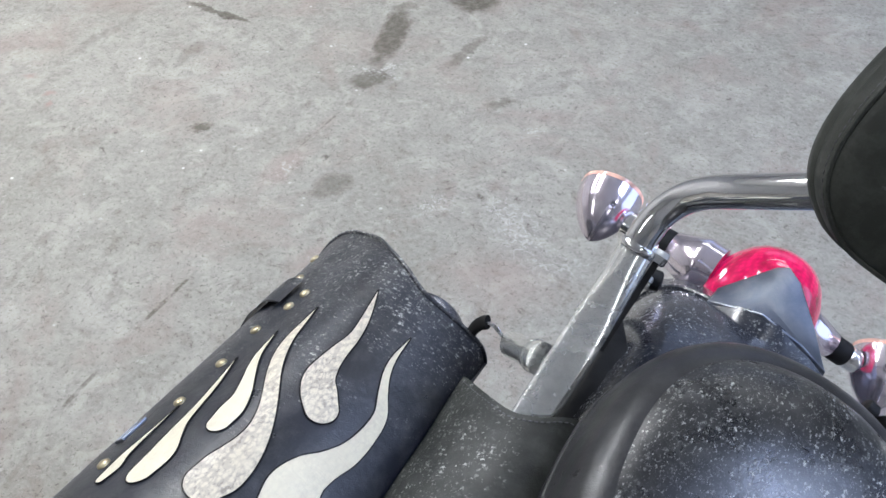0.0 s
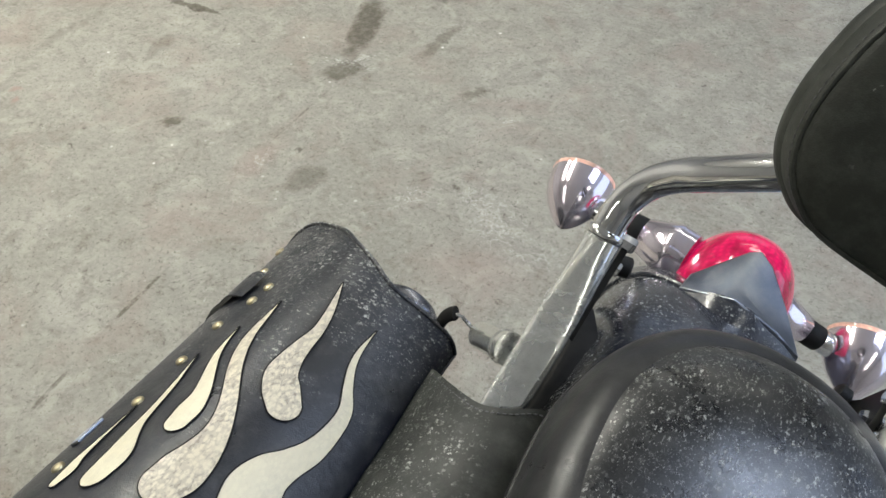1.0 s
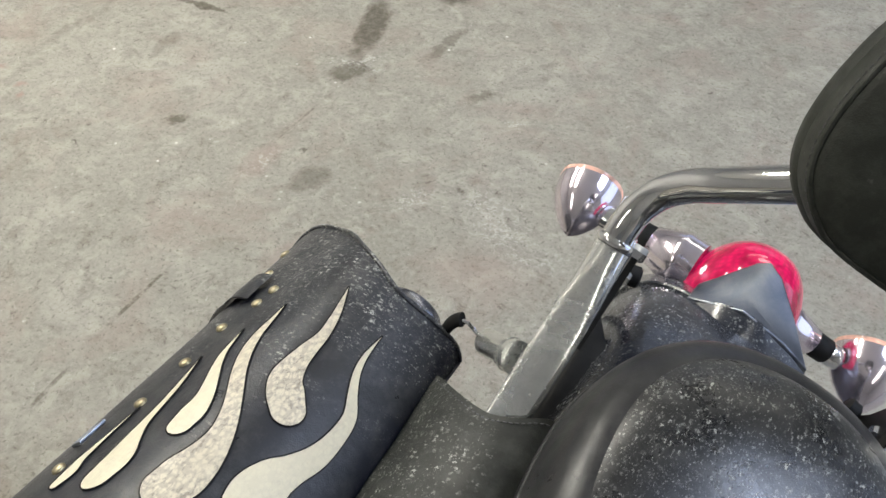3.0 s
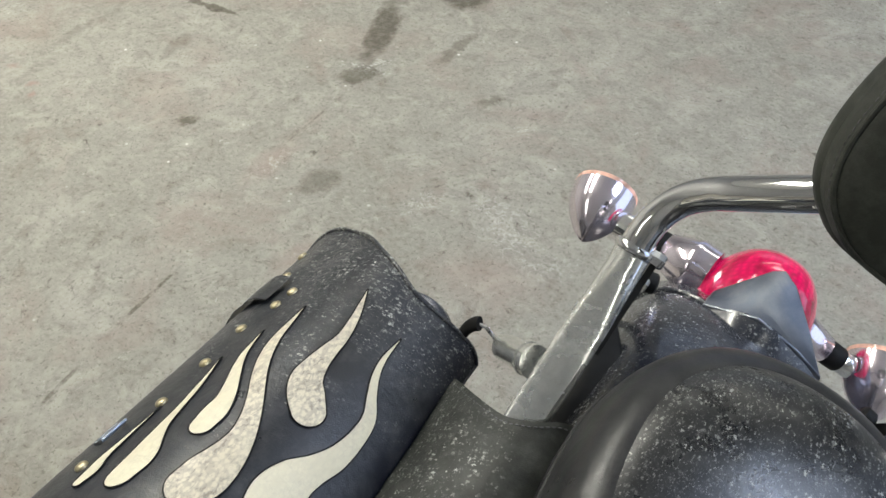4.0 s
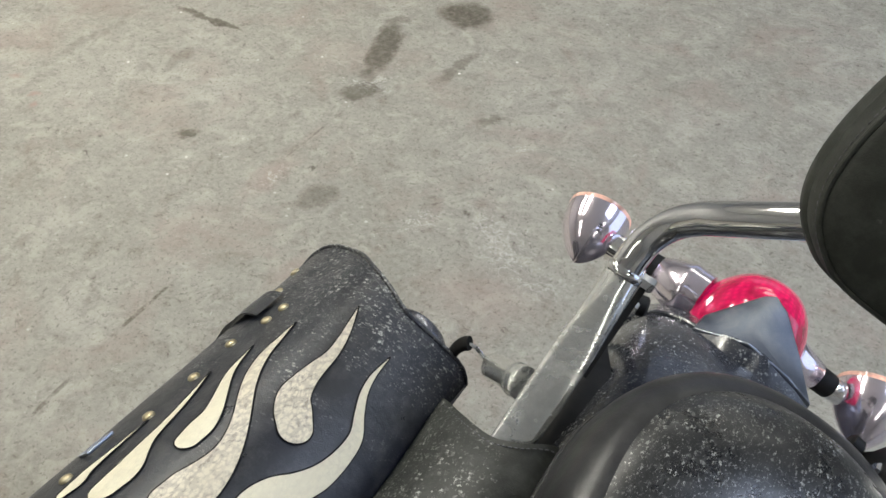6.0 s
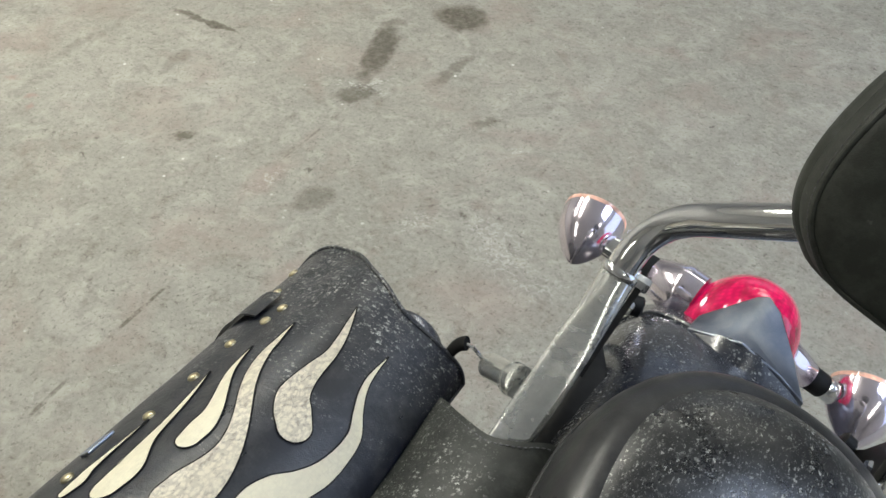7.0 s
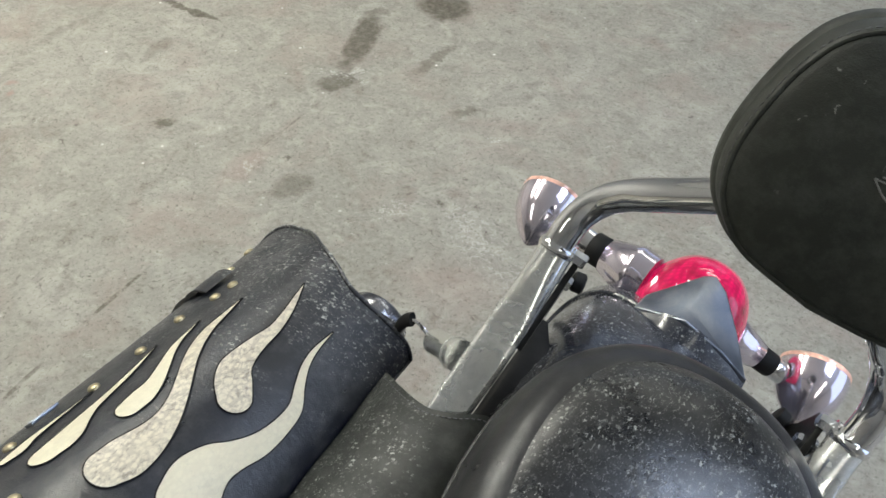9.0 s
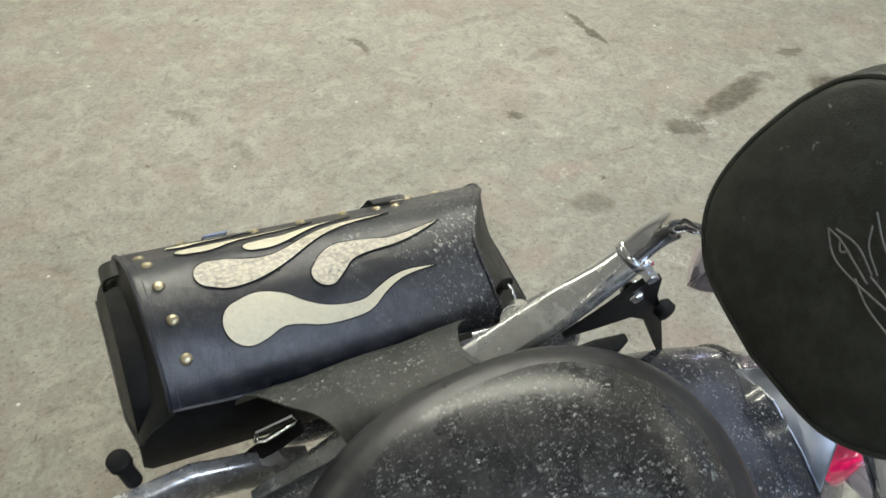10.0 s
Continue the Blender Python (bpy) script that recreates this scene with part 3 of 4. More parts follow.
part("plate_skirt", loft([[Vector(v) for v in r] for r in skirt], True), BLACK_PAINT, tail, "dusty black skirt below the plate")
part("lamp_base", box((0.135, 0.10, 0.06), pose(TX, 0.752, 0.675, -35), 0.012), BLACK_PAINT, tail, "black lamp base")

# turn signals
BULLET = [(0.0, 0.001), (0.003, 0.0060), (0.008, 0.0124), (0.017, 0.0206), (0.029, 0.0293), (0.042, 0.0360), (0.055, 0.0400), (0.066, 0.0414), (0.075, 0.0417)]
GLASS = [(0.074, 0.0405), (0.0755, 0.0420), (0.0805, 0.0420), (0.0835, 0.0375), (0.0850, 0.02), (0.0850, 0.001)]
for side, tip, end in ((-1, (-0.193, 0.762, 0.674), (-0.040, 0.786, 0.717)), (1, (0.190, 0.747, 0.688), (0.074, 0.786, 0.717))):
    m = along(tip, (-0.11, 0.945, 0.26))
    signal = part("turn_signal", lathe(BULLET, m, 40), LAMP_CHROME, bike, "chrome bullet turn signal")
    part("amber_lens", lathe(GLASS, m, 40), AMBER_LENS, signal, "amber plastic lens")
    root = Vector(m @ Vector((0, 0, 0.050)))
    out = root + Vector((-side * 0.028, 0, 0))
    d = (Vector(end) - out).normalized()
    stem = 0.050 if side < 0 else 0.024
    axis = along(out, d)
    k = 1.0 if side < 0 else 0.74
    part("stalk", lathe([(-0.012, 0.012 * k), (0.002, 0.015 * k), (0.004, 0.018 * k), (stem * 0.6, 0.0192 * k), (stem * 0.8, 0.0192 * k), (stem, 0.018 * k)], axis, 28), CHROME, signal, "chrome stalk")
    part("rubber_joint", lathe([(stem - 0.001, 0.019 * k), (stem + 0.001, 0.0208 * k), (stem + 0.019, 0.0212 * k), (stem + 0.021, 0.0195 * k)], axis, 28), BLACK_PLASTIC, signal, "black rubber joint")
    cone = [(0.020, 0.0200), (0.022, 0.0232), (0.054, 0.0330), (0.058, 0.0350), (0.063, 0.0352), (0.066, 0.0340), (0.084, 0.0330), (0.085, 0.010)]
    part("signal_mount", lathe([(stem + a, r * k) for a, r in cone], axis, 36), LAMP_CHROME, signal, "chrome mounting cone")


# sissy bar: struts, collars, hoop, pad
def bar(rows, n=24):
    """Rounded bar through (centre, half width across, half thickness, squareness)."""
    C = [Vector(r[0]) for r in rows]
    sections = []
    for i, (c, a, b, p) in enumerate(rows):
        d = (C[min(i + 1, len(C) - 1)] - C[max(i - 1, 0)]).normalized()
        across = Vector((1, 0, 0))
        up = across.cross(d).normalized()
        sections.append([Vector(c) + a * math.copysign(abs(math.cos(t)) ** (2 / p), math.cos(t)) * across + b * math.copysign(abs(math.sin(t)) ** (2 / p), math.sin(t)) * up for t in (2 * math.pi * (k + 0.5) / n for k in range(n))])
    return loft(sections, True)


for side in (-1, 1):
    s = -side
    rows = [((-0.149 * s, 0.20, 0.63), 0.012, 0.010, 7), ((-0.148 * s, 0.33, 0.735), 0.0135, 0.010, 7), ((-0.1435 * s, 0.43, 0.805), 0.0178, 0.011, 7), ((-0.143 * s, 0.475, 0.837), 0.0185, 0.011, 6), ((-0.1432 * s, 0.51, 0.862), 0.0178, 0.0125, 5), ((-0.1438 * s, 0.535, 0.880), 0.0170, 0.0145, 3), ((-0.1445 * s, 0.556, 0.897), 0.0165, 0.016, 2), ((-0.146 * s, 0.575, 0.913), 0.0165, 0.0165, 2)]
    strut = part("sissy_bar_strut", bar(rows, 56), STRUT_CHROME, bike, "dusty chrome side strut")
    part("collar", lathe([(-0.005, 0.0160), (-0.004, 0.0170), (0.0, 0.0178), (0.003, 0.0170), (0.004, 0.0160)], along((-0.1460 * s, 0.571, 0.912), (0, 0.72, 0.69)), 28), CHROME, strut, "chrome collar")
    part("emblem", box((0.018, 0.020, 0.003), pose(-0.1435 * s, 0.541, 0.9010, 39), 0.001), SATIN, strut, "plain square chrome emblem")
    # bracket that carries the fender, with its bolts
    PLATE = [(0.505, 0.842), (0.535, 0.864), (0.578, 0.902), (0.594, 0.898), (0.602, 0.862), (0.618, 0.830), (0.668, 0.700), (0.658, 0.706), (0.603, 0.814), (0.582, 0.832), (0.540, 0.836)]
    part("bracket", loft([[Vector((x * s, y, z)) for y, z in PLATE] for x in (-0.127, -0.121)], True), BLACK_STEEL, strut, "black steel bracket")
    for by, bz in ((0.578, 0.908), (0.573, 0.877)):
        part("bolt", hex_bolt(along((-0.131 * s, by, bz), (s, 0, 0)), 0.0072, 0.014), CHROME, strut, "chrome hex bolt")
    part("knob", lathe([(0, 0.007), (0.003, 0.0105), (0.012, 0.0105), (0.014, 0.008)], along((-0.120 * s, 0.610, 0.842), (s, 0.2, 0.1)), 18), BLACK_PLASTIC, strut, "black rubber cap")
    part("stud", lathe([(0, 0.0160), (0.008, 0.0160), (0.009, 0.0135), (0.0115, 0.0135), (0.012, 0.0165), (0.0145, 0.0165), (0.016, 0.0136), (0.064, 0.0136), (0.066, 0.0115), (0.0665, 0.002)], along((-0.163 * s, 0.480, 0.816), (-0.50 * s, 0.43, -0.757)), 28), STRUT_CHROME, strut, "chrome stud with a washer")
    part("bolt", hex_bolt(along((-0.159 * s, 0.522, 0.862), (-s, 0, 0.1)), 0.0055, 0.004), CHROME, strut, "small chrome bolt")
    # the rail, widened so its black stands in for shade beside the fender
    part("fender_rail_gap_fill", bar([((-0.104 * s, 0.36, 0.725), 0.021, 0.02, 5), ((-0.104 * s, 0.50, 0.788), 0.021, 0.018, 5), ((-0.110 * s, 0.55, 0.794), 0.014, 0.012, 5), ((-0.119 * s, 0.588, 0.786), 0.005, 0.005, 4)]), BLACK_PLASTIC, bike, "black steel fender rail, widened to fill the shaded gap")

HOOP = [(-0.1445, 0.562, 0.902), (-0.1468, 0.577, 0.924), (-0.1445, 0.590, 0.944), (-0.135, 0.597, 0.966), (-0.121, 0.595, 0.9875), (-0.104, 0.588, 1.009), (-0.0644, 0.576, 1.0535), (-0.03, 0.566, 1.092)]
HOOP = HOOP + [(0.0, 0.560, 1.102)] + [(-x, y, z) for x, y, z in HOOP[::-1]]
part("sissy_bar", sweep(spline(HOOP, 12), 0.0143, 24), CHROME, bike, "bent chrome tube of the backrest")


HALF_PAD = spline([(0.0, 0.0), (0.050, 0.006), (0.073, 0.018), (0.088, 0.034), (0.096, 0.054), (0.0985, 0.078), (0.097, 0.103), (0.093, 0.125), (0.084, 0.146), (0.066, 0.162), (0.035, 0.171), (0.0, 0.174)], 5)
PAD_UP, PAD_BACK = Vector((0, 0.41, 0.912)), Vector((0, 0.912, -0.41))


def pad_at(w, h, depth):
    """A place on the leaning pad: across, up its face, and back from it."""
    return Vector((0.018, 0.505, 1.073)) + Vector((w, 0, 0)) + PAD_UP * h + PAD_BACK * depth


def pad_ring(depth, f, lift=0.0):
    loop = [(w, h) for w, h in HALF_PAD] + [(-w, h) for w, h in HALF_PAD[-2:0:-1]]
    return [pad_at(w * f, 0.088 + (h - 0.088) * f + lift, depth) for w, h in loop]


FACE = [(-0.012, 0.02), (-0.0115, 0.3), (-0.0095, 0.6), (-0.006, 0.82), (-0.0025, 0.94), (-0.0005, 0.985)]
pad = part("backrest_pad", loft([pad_ring(d, f) for d, f in FACE + [(0.002, 1.0), (0.006, 1.020), (0.018, 1.060), (0.028, 1.075), (0.032, 1.06)]], True), PAD_LEATHER, bike, "matt black vinyl backrest pad")
ring = pad_ring(0.0015, 1.004)
part("pad_piping", sweep(ring + ring[:1], 0.0022, 8), PAD_LEATHER, pad, "black piping")
part("seam_stitching", stitches(pad_ring(0.0085, 1.0305), 0.0006), THREAD, pad, "line of short stitches")
part("pad_back", loft([pad_ring(d, f) for d, f in [(0.026, 0.9), (0.027, 1.07), (0.031, 1.10), (0.040, 1.12), (0.047, 1.09), (0.051, 0.95), (0.053, 0.02)]], True), PAD_LEATHER, pad, "black back shell")
# thin embroidered feather lines, in across and up of the pad
FEATHER = [((-0.024, 0.091), (-0.012, 0.084), (0.002, 0.083), (0.028, 0.087)), ((-0.024, 0.091), (-0.014, 0.092), (0.000, 0.090), (0.012, 0.088)), ((-0.021, 0.094), (-0.006, 0.097), (0.010, 0.093)), ((-0.010, 0.110), (-0.002, 0.101), (0.012, 0.095)), ((-0.014, 0.116), (0.001, 0.108), (0.020, 0.102)), ((-0.016, 0.093), (-0.010, 0.088), (-0.007, 0.092)), ((0.006, 0.085), (0.022, 0.080), (0.044, 0.079)), ((0.010, 0.092), (0.028, 0.091), (0.046, 0.086))]
for line in FEATHER:
    pts = []
    for w, h in spline(line, 5):
        f = math.hypot(w / 0.1065, (h - 0.088) / 0.09)
        pts.append(pad_at(w, h, -0.0124 + 0.0065 * f * f))
    part("embroidery", sweep(pts, 0.0006, 6), EMBROIDERY, pad, "thin pale embroidered line")

# exhaust under the bag
part("muffler", lathe([(0, 0.025), (0.03, 0.040), (0.10, 0.046), (0.45, 0.048), (0.475, 0.050), (0.48, 0.052), (0.498, 0.052), (0.502, 0.049), (0.490, 0.044), (0.44, 0.042), (0.44, 0.002)], along((-0.338, 0.238, 0.352), (0, 1, 0.02)), 40), MUFFLER_CHROME, bike, "speckled dark chrome exhaust muffler")
part("side_cover", bar([((-0.185, 0.07, 0.64), 0.012, 0.034, 4), ((-0.188, 0.14, 0.645), 0.012, 0.036, 4), ((-0.187, 0.21, 0.618), 0.012, 0.032, 4), ((-0.180, 0.26, 0.612), 0.010, 0.026, 4)]), DUSTY_CHROME, bike, "scuffed chrome side cover")
part("foot_peg", lathe([(0, 0.009), (0.040, 0.0085), (0.041, 0.0118), (0.050, 0.0118), (0.052, 0.009)], along((-0.203, 0.090, 0.672), (-0.10, -0.05, 1)), 20), BLACK_PLASTIC, bike, "black rubber peg")

LOOP = [(-0.196, 0.214, 0.676), (-0.199, 0.218, 0.690), (-0.199, 0.256, 0.700), (-0.196, 0.262, 0.688), (-0.193, 0.224, 0.676)]
part("strap_loop", sweep(LOOP + LOOP[:2], 0.0030, 8), CHROME, bike, "chrome strap loop")
part("loop_strap", sweep(spline([(-0.190, 0.262, 0.690), (-0.190, 0.235, 0.668), (-0.195, 0.205, 0.640), (-0.199, 0.185, 0.598)], 5), 0.009, 8, True, 0.25), BLACK_PLASTIC, bike, "black leather strap end")

# ---- the saddlebag hung on the bike's side ----
BAG = BIKE @ pose(-0.30, 0.36, 0.797, -8.0)
bag = thing("saddlebag", BAG, "black leather saddlebag with cream flame inlays, hung beside the seat", "saddlebag")
PROFILE = [(0.086, -0.125), (0.092, -0.088), (0.092, -0.062), (0.080, -0.039), (0.056, -0.025), (0.025, -0.0145), (-0.010, -0.0115), (-0.043, -0.0165), (-0.074, -0.036), (-0.103, -0.066), (-0.130, -0.093), (-0.150, -0.125), (-0.160, -0.165)]
LINE = spline(PROFILE, 8)
REACH = np.r_[0, np.cumsum(np.linalg.norm(np.diff(LINE, axis=0), axis=1))]


def lid_at(s, v, lift=0.0):
    """The place on the lid at s across from its inner hem and v along it."""
    x, z = np.interp(s, REACH, LINE[:, 0]), np.interp(s, REACH, LINE[:, 1])
    dx = np.interp(s + 0.004, REACH, LINE[:, 0]) - np.interp(s - 0.004, REACH, LINE[:, 0])
    dz = np.interp(s + 0.004, REACH, LINE[:, 1]) - np.interp(s - 0.004, REACH, LINE[:, 1])
    k = math.hypot(dx, dz) or 1.0
    out = lift - 0.0012 * math.sin(9 * v + 1.0) * math.sin(6 * s)
    return Vector((x + out * dz / k, v, z - out * dx / k))


TAIL = spline([(0.05, 0.150), (0.09, 0.150), (0.12, 0.147), (0.15, 0.144), (0.175, 0.147), (0.20, 0.160), (0.23, 0.177), (0.265, 0.202), (0.30, 0.220), (0.335, 0.232), (0.37, 0.234), (0.42, 0.22)], 6)


def lid_end(s):
    return float(np.interp(s, TAIL[:, 0], TAIL[:, 1]))


def lid_start(s):
    return -0.2045 - 0.046 * max(0.0, s - 0.07)


SPAN = float(REACH[-1])


def hem_at(v):
    return 0.067 + 0.003 * math.sin(14 * v) + 0.055 * max(0.0, -v)


outer, under = [], []
for i in range(57):
    row = []
    for j in range(41):
        s = 0.067 + (SPAN - 0.067) * i / 56
        v = lid_start(s) + (lid_end(s) - lid_start(s)) * j / 40
        s += (hem_at(v) - 0.067) * (1 - i / 56)
        row.append((s, v))
    outer.append([lid_at(s, v) for s, v in row])
    under.append([lid_at(s, v, -0.004) for s, v in row[::-1]])
lid = part("lid", loft([a + b for a, b in zip(outer, under)], True), BLACK_LEATHER, bag, "curved black leather lid with pale dust")
for end in (lid_start, lid_end):
    step = 0.004 if end is lid_start else -0.004
    low_s = hem_at(end(0.0))
    line = [low_s + (SPAN - low_s) * i / 56 for i in range(57)]
    part("hem", sweep([lid_at(s, end(s), 0.0005) for s in line], 0.0024, 8), BLACK_LEATHER, lid, "rolled black edge")
    part("stitching", stitches([lid_at(s, end(s) + 2.2 * step, 0.0003) for s in line], 0.0006), THREAD, lid, "line of short stitches")
part("hem", sweep([lid_at(hem_at(v), v, 0.001) for v in (lid_start(0) + (lid_end(0) - lid_start(0)) * j / 30 for j in range(31))], 0.0015, 8), THREAD, lid, "worn grey lower edge")


def flame(rows, material, label):
    """A flame from its round end to its tip: (s, v, half width)."""
    R = spline(rows, 6)
    left, right = [], []
    for i in range(len(R)):
        d = R[min(i + 1, len(R) - 1)][:2] - R[max(i - 1, 0)][:2]
        d = d / (np.linalg.norm(d) or 1.0)
        n = np.array((-d[1], d[0]))
        w = max(0.0003, R[i][2])
        left.append(R[i][:2] + n * w)
        right.append(R[i][:2] - n * w)
    d = R[1][:2] - R[0][:2]
    d = d / np.linalg.norm(d)
    n = np.array((-d[1], d[0]))
    w = R[0][2]
    cap = [R[0][:2] - d * w * 0.95 * math.sin(a) + n * w * math.cos(a) for a in (math.pi * k / 12 for k in range(1, 12))]
    rim = left[::-1] + cap + right
    sections = []
    ladder = [(c, c2) for c, c2 in zip(left, right)]
    half = len(cap) // 2
    front = [(cap[k], cap[len(cap) - 1 - k]) for k in range(half - 1, -1, -1)]
    rows2 = front + ladder
    grid = []
    for a, b in rows2:
        grid.append([lid_at(*(a + (b - a) * q / 6), 0.0012) for q in range(7)])
    ob = part("flame_inlay", loft(grid, False, False), material, lid, label)
    part("inlay_edge", sweep([lid_at(*p, 0.0010) for p in rim], 0.0007, 6), BLACK_PLASTIC, ob, "black cut edge")
    return ob


FLAMES = [
    ([(0.142, -0.119, 0.0245), (0.147, -0.101, 0.0238), (0.146, -0.083, 0.0186), (0.139, -0.065, 0.0130), (0.131, -0.044, 0.0107), (0.128, -0.020, 0.0086), (0.130, 0.004, 0.0071), (0.141, 0.023, 0.0052), (0.150, 0.042, 0.0040), (0.154, 0.062, 0.0028), (0.154, 0.091, 0.0004)], CREAM, "cream leather flame"),
    ([(0.205, -0.138, 0.0182), (0.201, -0.122, 0.0198), (0.199, -0.102, 0.0160), (0.201, -0.081, 0.0112), (0.208, -0.061, 0.0086), (0.219, -0.041, 0.0076), (0.234, -0.018, 0.0074), (0.246, 0.005, 0.0072), (0.253, 0.028, 0.0060), (0.255, 0.051, 0.0036), (0.257, 0.076, 0.0004)], CREASED, "creased cream leather flame"),
    ([(0.174, -0.028, 0.0155), (0.185, -0.017, 0.0166), (0.194, -0.004, 0.0148), (0.197, 0.014, 0.0110), (0.197, 0.032, 0.0083), (0.196, 0.053, 0.0058), (0.199, 0.074, 0.0047), (0.204, 0.094, 0.0032), (0.211, 0.118, 0.0004)], CREASED, "creased cream leather flame"),
    ([(0.238, -0.086, 0.0120), (0.239, -0.070, 0.0132), (0.243, -0.052, 0.0096), (0.254, -0.032, 0.0072), (0.266, -0.013, 0.0058), (0.275, 0.006, 0.0042), (0.282, 0.038, 0.0004)], CREAM, "cream leather flame"),
    ([(0.267, -0.148, 0.0160), (0.267, -0.131, 0.0174), (0.274, -0.112, 0.0125), (0.280, -0.094, 0.0076), (0.284, -0.072, 0.0052), (0.290, -0.045, 0.0042), (0.303, -0.002, 0.0004)], CREAM, "cream leather flame"),
    ([(0.311, -0.163, 0.0055), (0.310, -0.149, 0.0076), (0.313, -0.136, 0.0052), (0.313, -0.115, 0.0030), (0.312, -0.072, 0.0004)], CREAM, "cream leather flame"),
]
for rows, material, label in FLAMES:
    flame(rows, material, label)


def rivet(s, v):
    base = lid_at(s, v)
    n = lid_at(s, v, 0.01) - base
    return part("rivet", lathe([(-0.001, 0.0061), (0.0010, 0.0061), (0.0024, 0.0051), (0.0033, 0.0033), (0.0036, 0.001)], along(base, n), 14), BRASS, lid, "domed brass rivet")


for s, v in ((0.284, -0.197), (0.243, -0.193), (0.202, -0.189), (0.1615, -0.185), (0.1215, -0.182)):
    rivet(s, v)
for s, v in ((0.362, 0.185), (0.343, 0.138), (0.303, 0.105), (0.307, 0.082), (0.320, 0.042), (0.318, -0.011), (0.318, -0.067), (0.330, -0.148)):
    rivet(s, v)

# strap that closes the lid, with a buckle further along
strap = [lid_at(0.322 + 0.09 * k / 12, 0.106, 0.0045 + 0.004 * math.sin(min(1.0, k / 5) * math.pi)) for k in range(13)]
part("strap", loft([[p + Vector((0, -0.021, 0)), p + Vector((0, 0.021, 0)), p + Vector((-0.002, 0.021, -0.004)), p + Vector((-0.002, -0.021, -0.004))] for p in strap], True), BLACK_LEATHER, bag, "black leather closing strap")
bp = lid_at(0.338, -0.108, 0.003)
corners = [bp + Vector((0.002, -0.013, 0.004)), bp + Vector((0.002, 0.013, 0.004)), bp + Vector((-0.006, 0.013, -0.012)), bp + Vector((-0.006, -0.013, -0.012))]
part("buckle", sweep(corners + corners[:2], 0.0018, 8), SATIN, bag, "dull chrome roller buckle")

# body under the lid: soft box with piped ends
def bag_section(v, f):
    pts = [(0.070, -0.040), (0.078, -0.085), (0.080, -0.130), (0.072, -0.185), (0.050, -0.236), (0.0, -0.262), (-0.06, -0.245), (-0.095, -0.17), (-0.094, -0.09), (-0.070, -0.040), (-0.035, -0.020), (0.03, -0.014)]
    c = np.array((-0.010, -0.15))
    loop = spline(pts + pts[:1], 4)[:-1]
    return [Vector((c[0] + (p[0] - c[0]) * f, v, c[1] + (p[1] - 0.020 - c[1]) * f)) for p in loop]


# darker rubber material puts the shade under the lid into the body's colour
part("bag_body", loft([bag_section(v, f) for v, f in ((-0.228, 0.05), (-0.232, 0.7), (-0.236, 0.88), (-0.237, 0.95), (-0.228, 0.99), (-0.10, 1.0), (0.05, 1.0), (0.088, 1.0), (0.096, 0.96), (0.094, 0.88), (0.090, 0.05))], True), BLACK_PLASTIC, bag, "black leather body of the bag, darkened for the shade under the lid")


def end_cap(edge, out_v, drop, first, last, inward, bulge):
    """Leather end of the lid, from its rolled edge down to a free hem."""
    grid = []
    for i in range(33):
        s = first + (last - first) * i / 32
        a = lid_at(s, edge(s), -0.002)
        w = min(a.z - 0.004, float(np.interp(a.x, *drop)))
        to_v = float(np.interp(a.x, *out_v))
        grid.append([Vector((a.x * (1 - 0.04 * t), a.y + (to_v - a.y) * bulge(t), a.z + (w - a.z) * t)) for t in (k / 8 for k in range(9))])
    back = [[p + Vector((0.0, 0.003 * inward, -0.0005)) for p in r[::-1]] for r in grid]
    cap = part("end_cap", loft([a + b for a, b in zip(grid, back)], True), CAP_LEATHER, lid, "plain black leather lid end")
    part("cap_hem", sweep([r[-1] for r in grid], 0.0022, 8), SEAT_BAND, cap, "rolled black hem")
    return cap


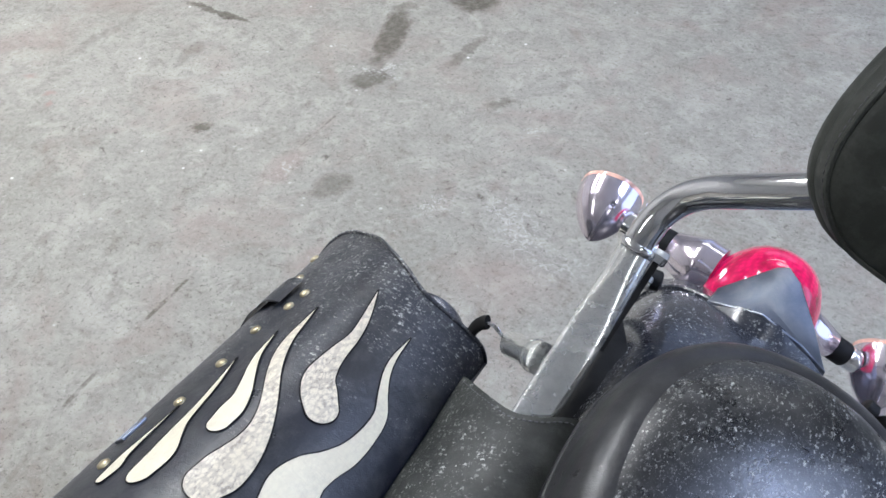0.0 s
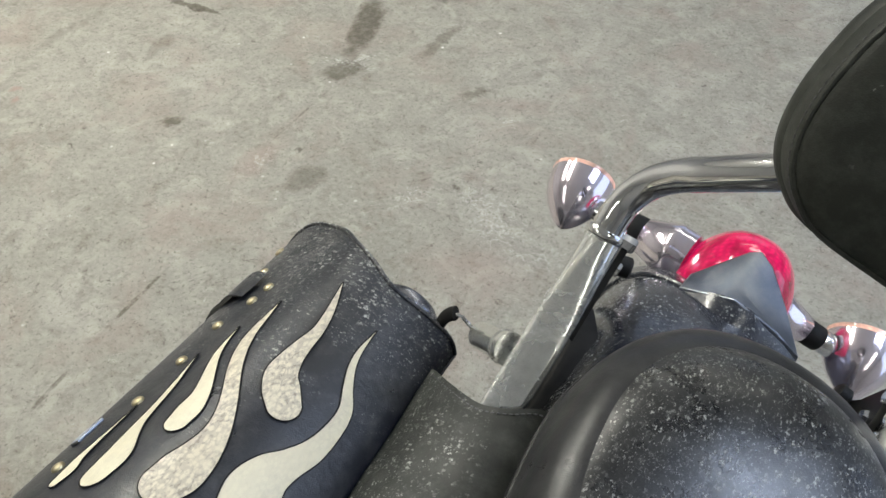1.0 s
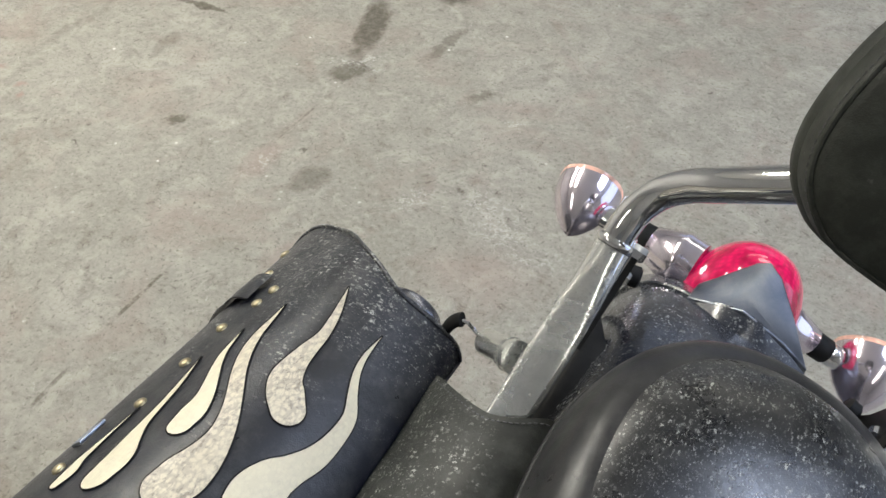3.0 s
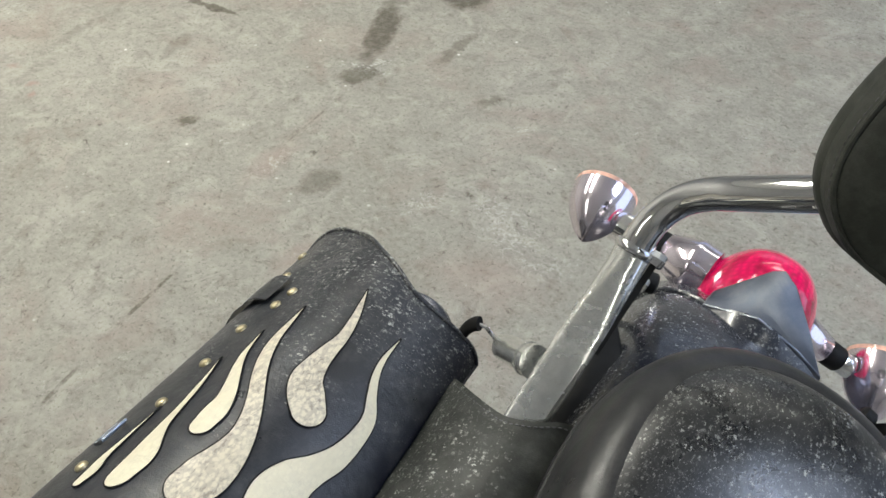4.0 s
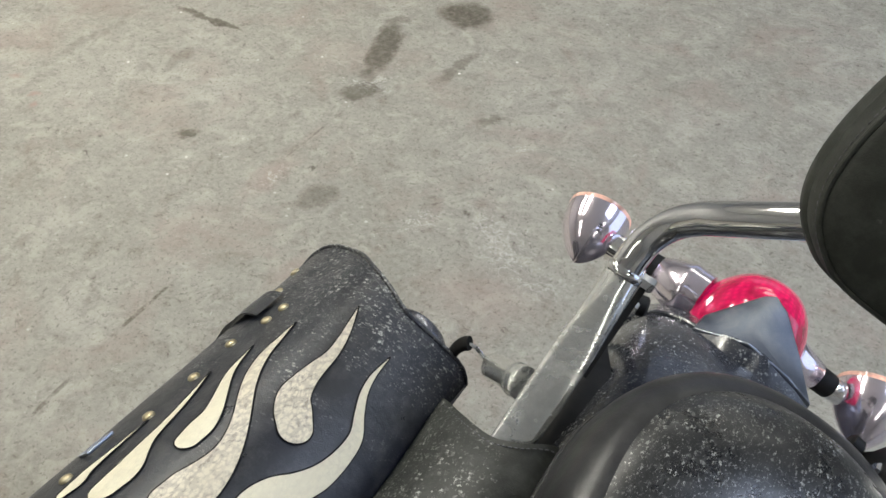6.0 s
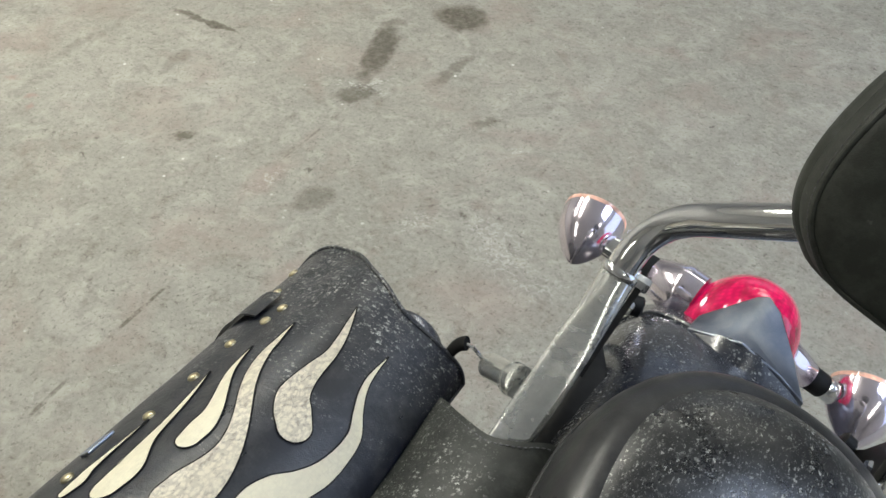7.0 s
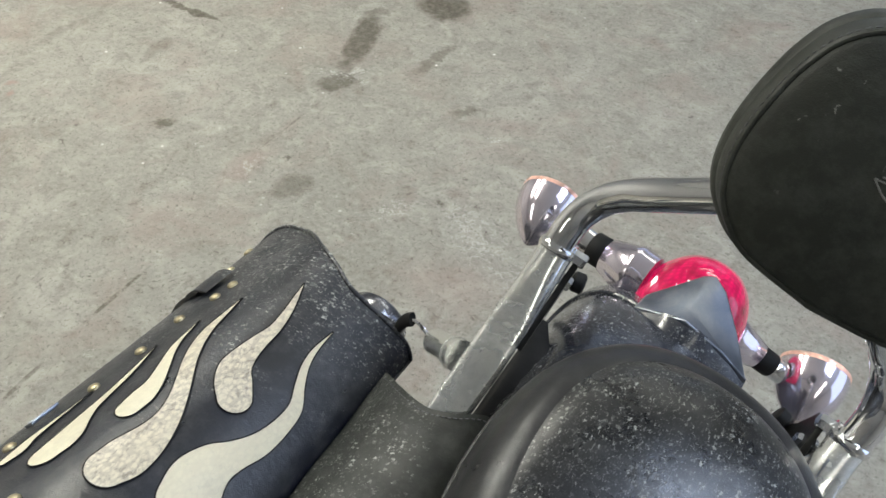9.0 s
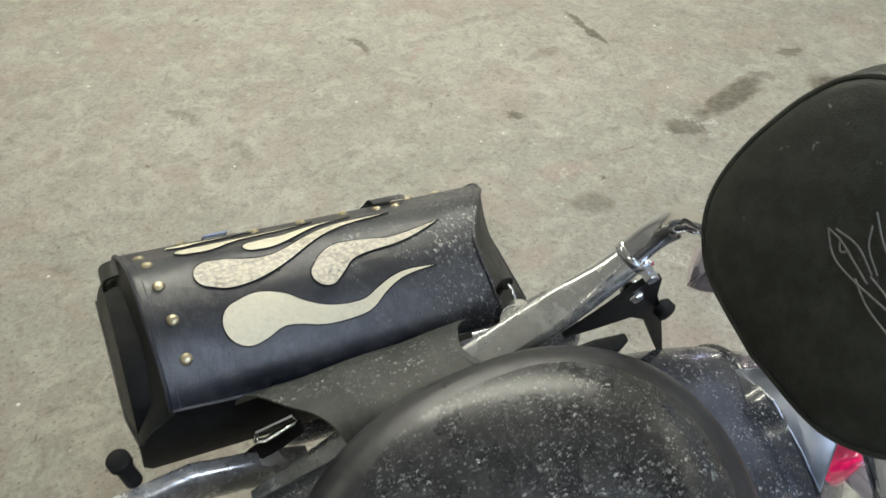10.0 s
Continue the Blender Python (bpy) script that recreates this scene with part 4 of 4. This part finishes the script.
end_cap(lid_start, ((-0.14, 0.04, 0.09), (-0.245, -0.243, -0.236)), ((-0.14, -0.05, 0.03, 0.09), (-0.185, -0.165, -0.150, -0.112)), 0.070, 0.365, 1, lambda t: 1 - (1 - t) ** 1.6)
end_cap(lid_end, ((-0.15, -0.12, 0.036, 0.060, 0.09), (0.238, 0.241, 0.241, 0.190, 0.150)), ((-0.15, -0.11, 0.04, 0.06, 0.09), (-0.165, -0.140, -0.134, -0.130, -0.125)), 0.07, 0.365, -1, lambda t: t)
corner = lid_at(0.305, lid_start(0.305))
fold = [corner + Vector(p) for p in spline([(0.006, 0.004, 0.000), (0.004, -0.010, -0.002), (0.002, -0.020, -0.012), (0.004, -0.022, -0.026), (0.010, -0.016, -0.038)], 4)]
part("folded_tab", loft([[p + Vector((0.020, 0, 0.010)), p + Vector((-0.016, 0, -0.012)), p + Vector((-0.014, 0.003, -0.014)), p + Vector((0.020, 0.003, 0.007))] for p in fold], True), CAP_LEATHER, bag, "folded black leather tab")
hook = part("hook_strap", sweep(spline([(0.058, 0.152, -0.060), (0.062, 0.155, -0.038), (0.064, 0.154, -0.022), (0.068, 0.153, -0.010), (0.073, 0.152, -0.003)], 6), 0.0075, 12, True, 0.6), BLACK_PLASTIC, bag, "black leather tab reaching to the stud")
part("pin", sweep([(0.067, 0.153, -0.006), (0.080, 0.1525, -0.003), (0.099, 0.1545, -0.014)], 0.0019, 8), CHROME, hook, "thin bright steel pin")

# yoke that joins the bags under the seat
HALF = [(-0.228, 0.668, 0.200, 0.482), (-0.220, 0.735, 0.208, 0.464), (-0.193, 0.789, 0.225, 0.434), (-0.161, 0.814, 0.250, 0.420), (-0.137, 0.826, 0.272, 0.424), (-0.105, 0.828, 0.285, 0.440), (-0.05, 0.80, 0.29, 0.44), (0.0, 0.79, 0.29, 0.44)]
HALF = spline(HALF, 4)
rows = []
for x, z, front, back in [tuple(r) for r in HALF] + [(-r[0], r[1], r[2], r[3]) for r in HALF[-2::-1]]:
    rows.append([Vector((x, front + (back - front) * j / 16, z - 0.002 * math.sin(j * 0.9 + x * 40))) for j in range(17)])
lowr = [[p + Vector((0, 0, -0.004)) for p in r[::-1]] for r in rows]
yoke = part("saddlebag_yoke", loft([a + b for a, b in zip(rows, lowr)], True), YOKE_LEATHER, None)
yoke.matrix_world = BIKE
tagged(yoke, "worn black leather yoke flecked with pale dust", "leather yoke")
part("stitching", stitches([r[-1] + Vector((0, -0.006, 0.0004)) for r in rows]), THREAD, yoke, "line of short stitches")
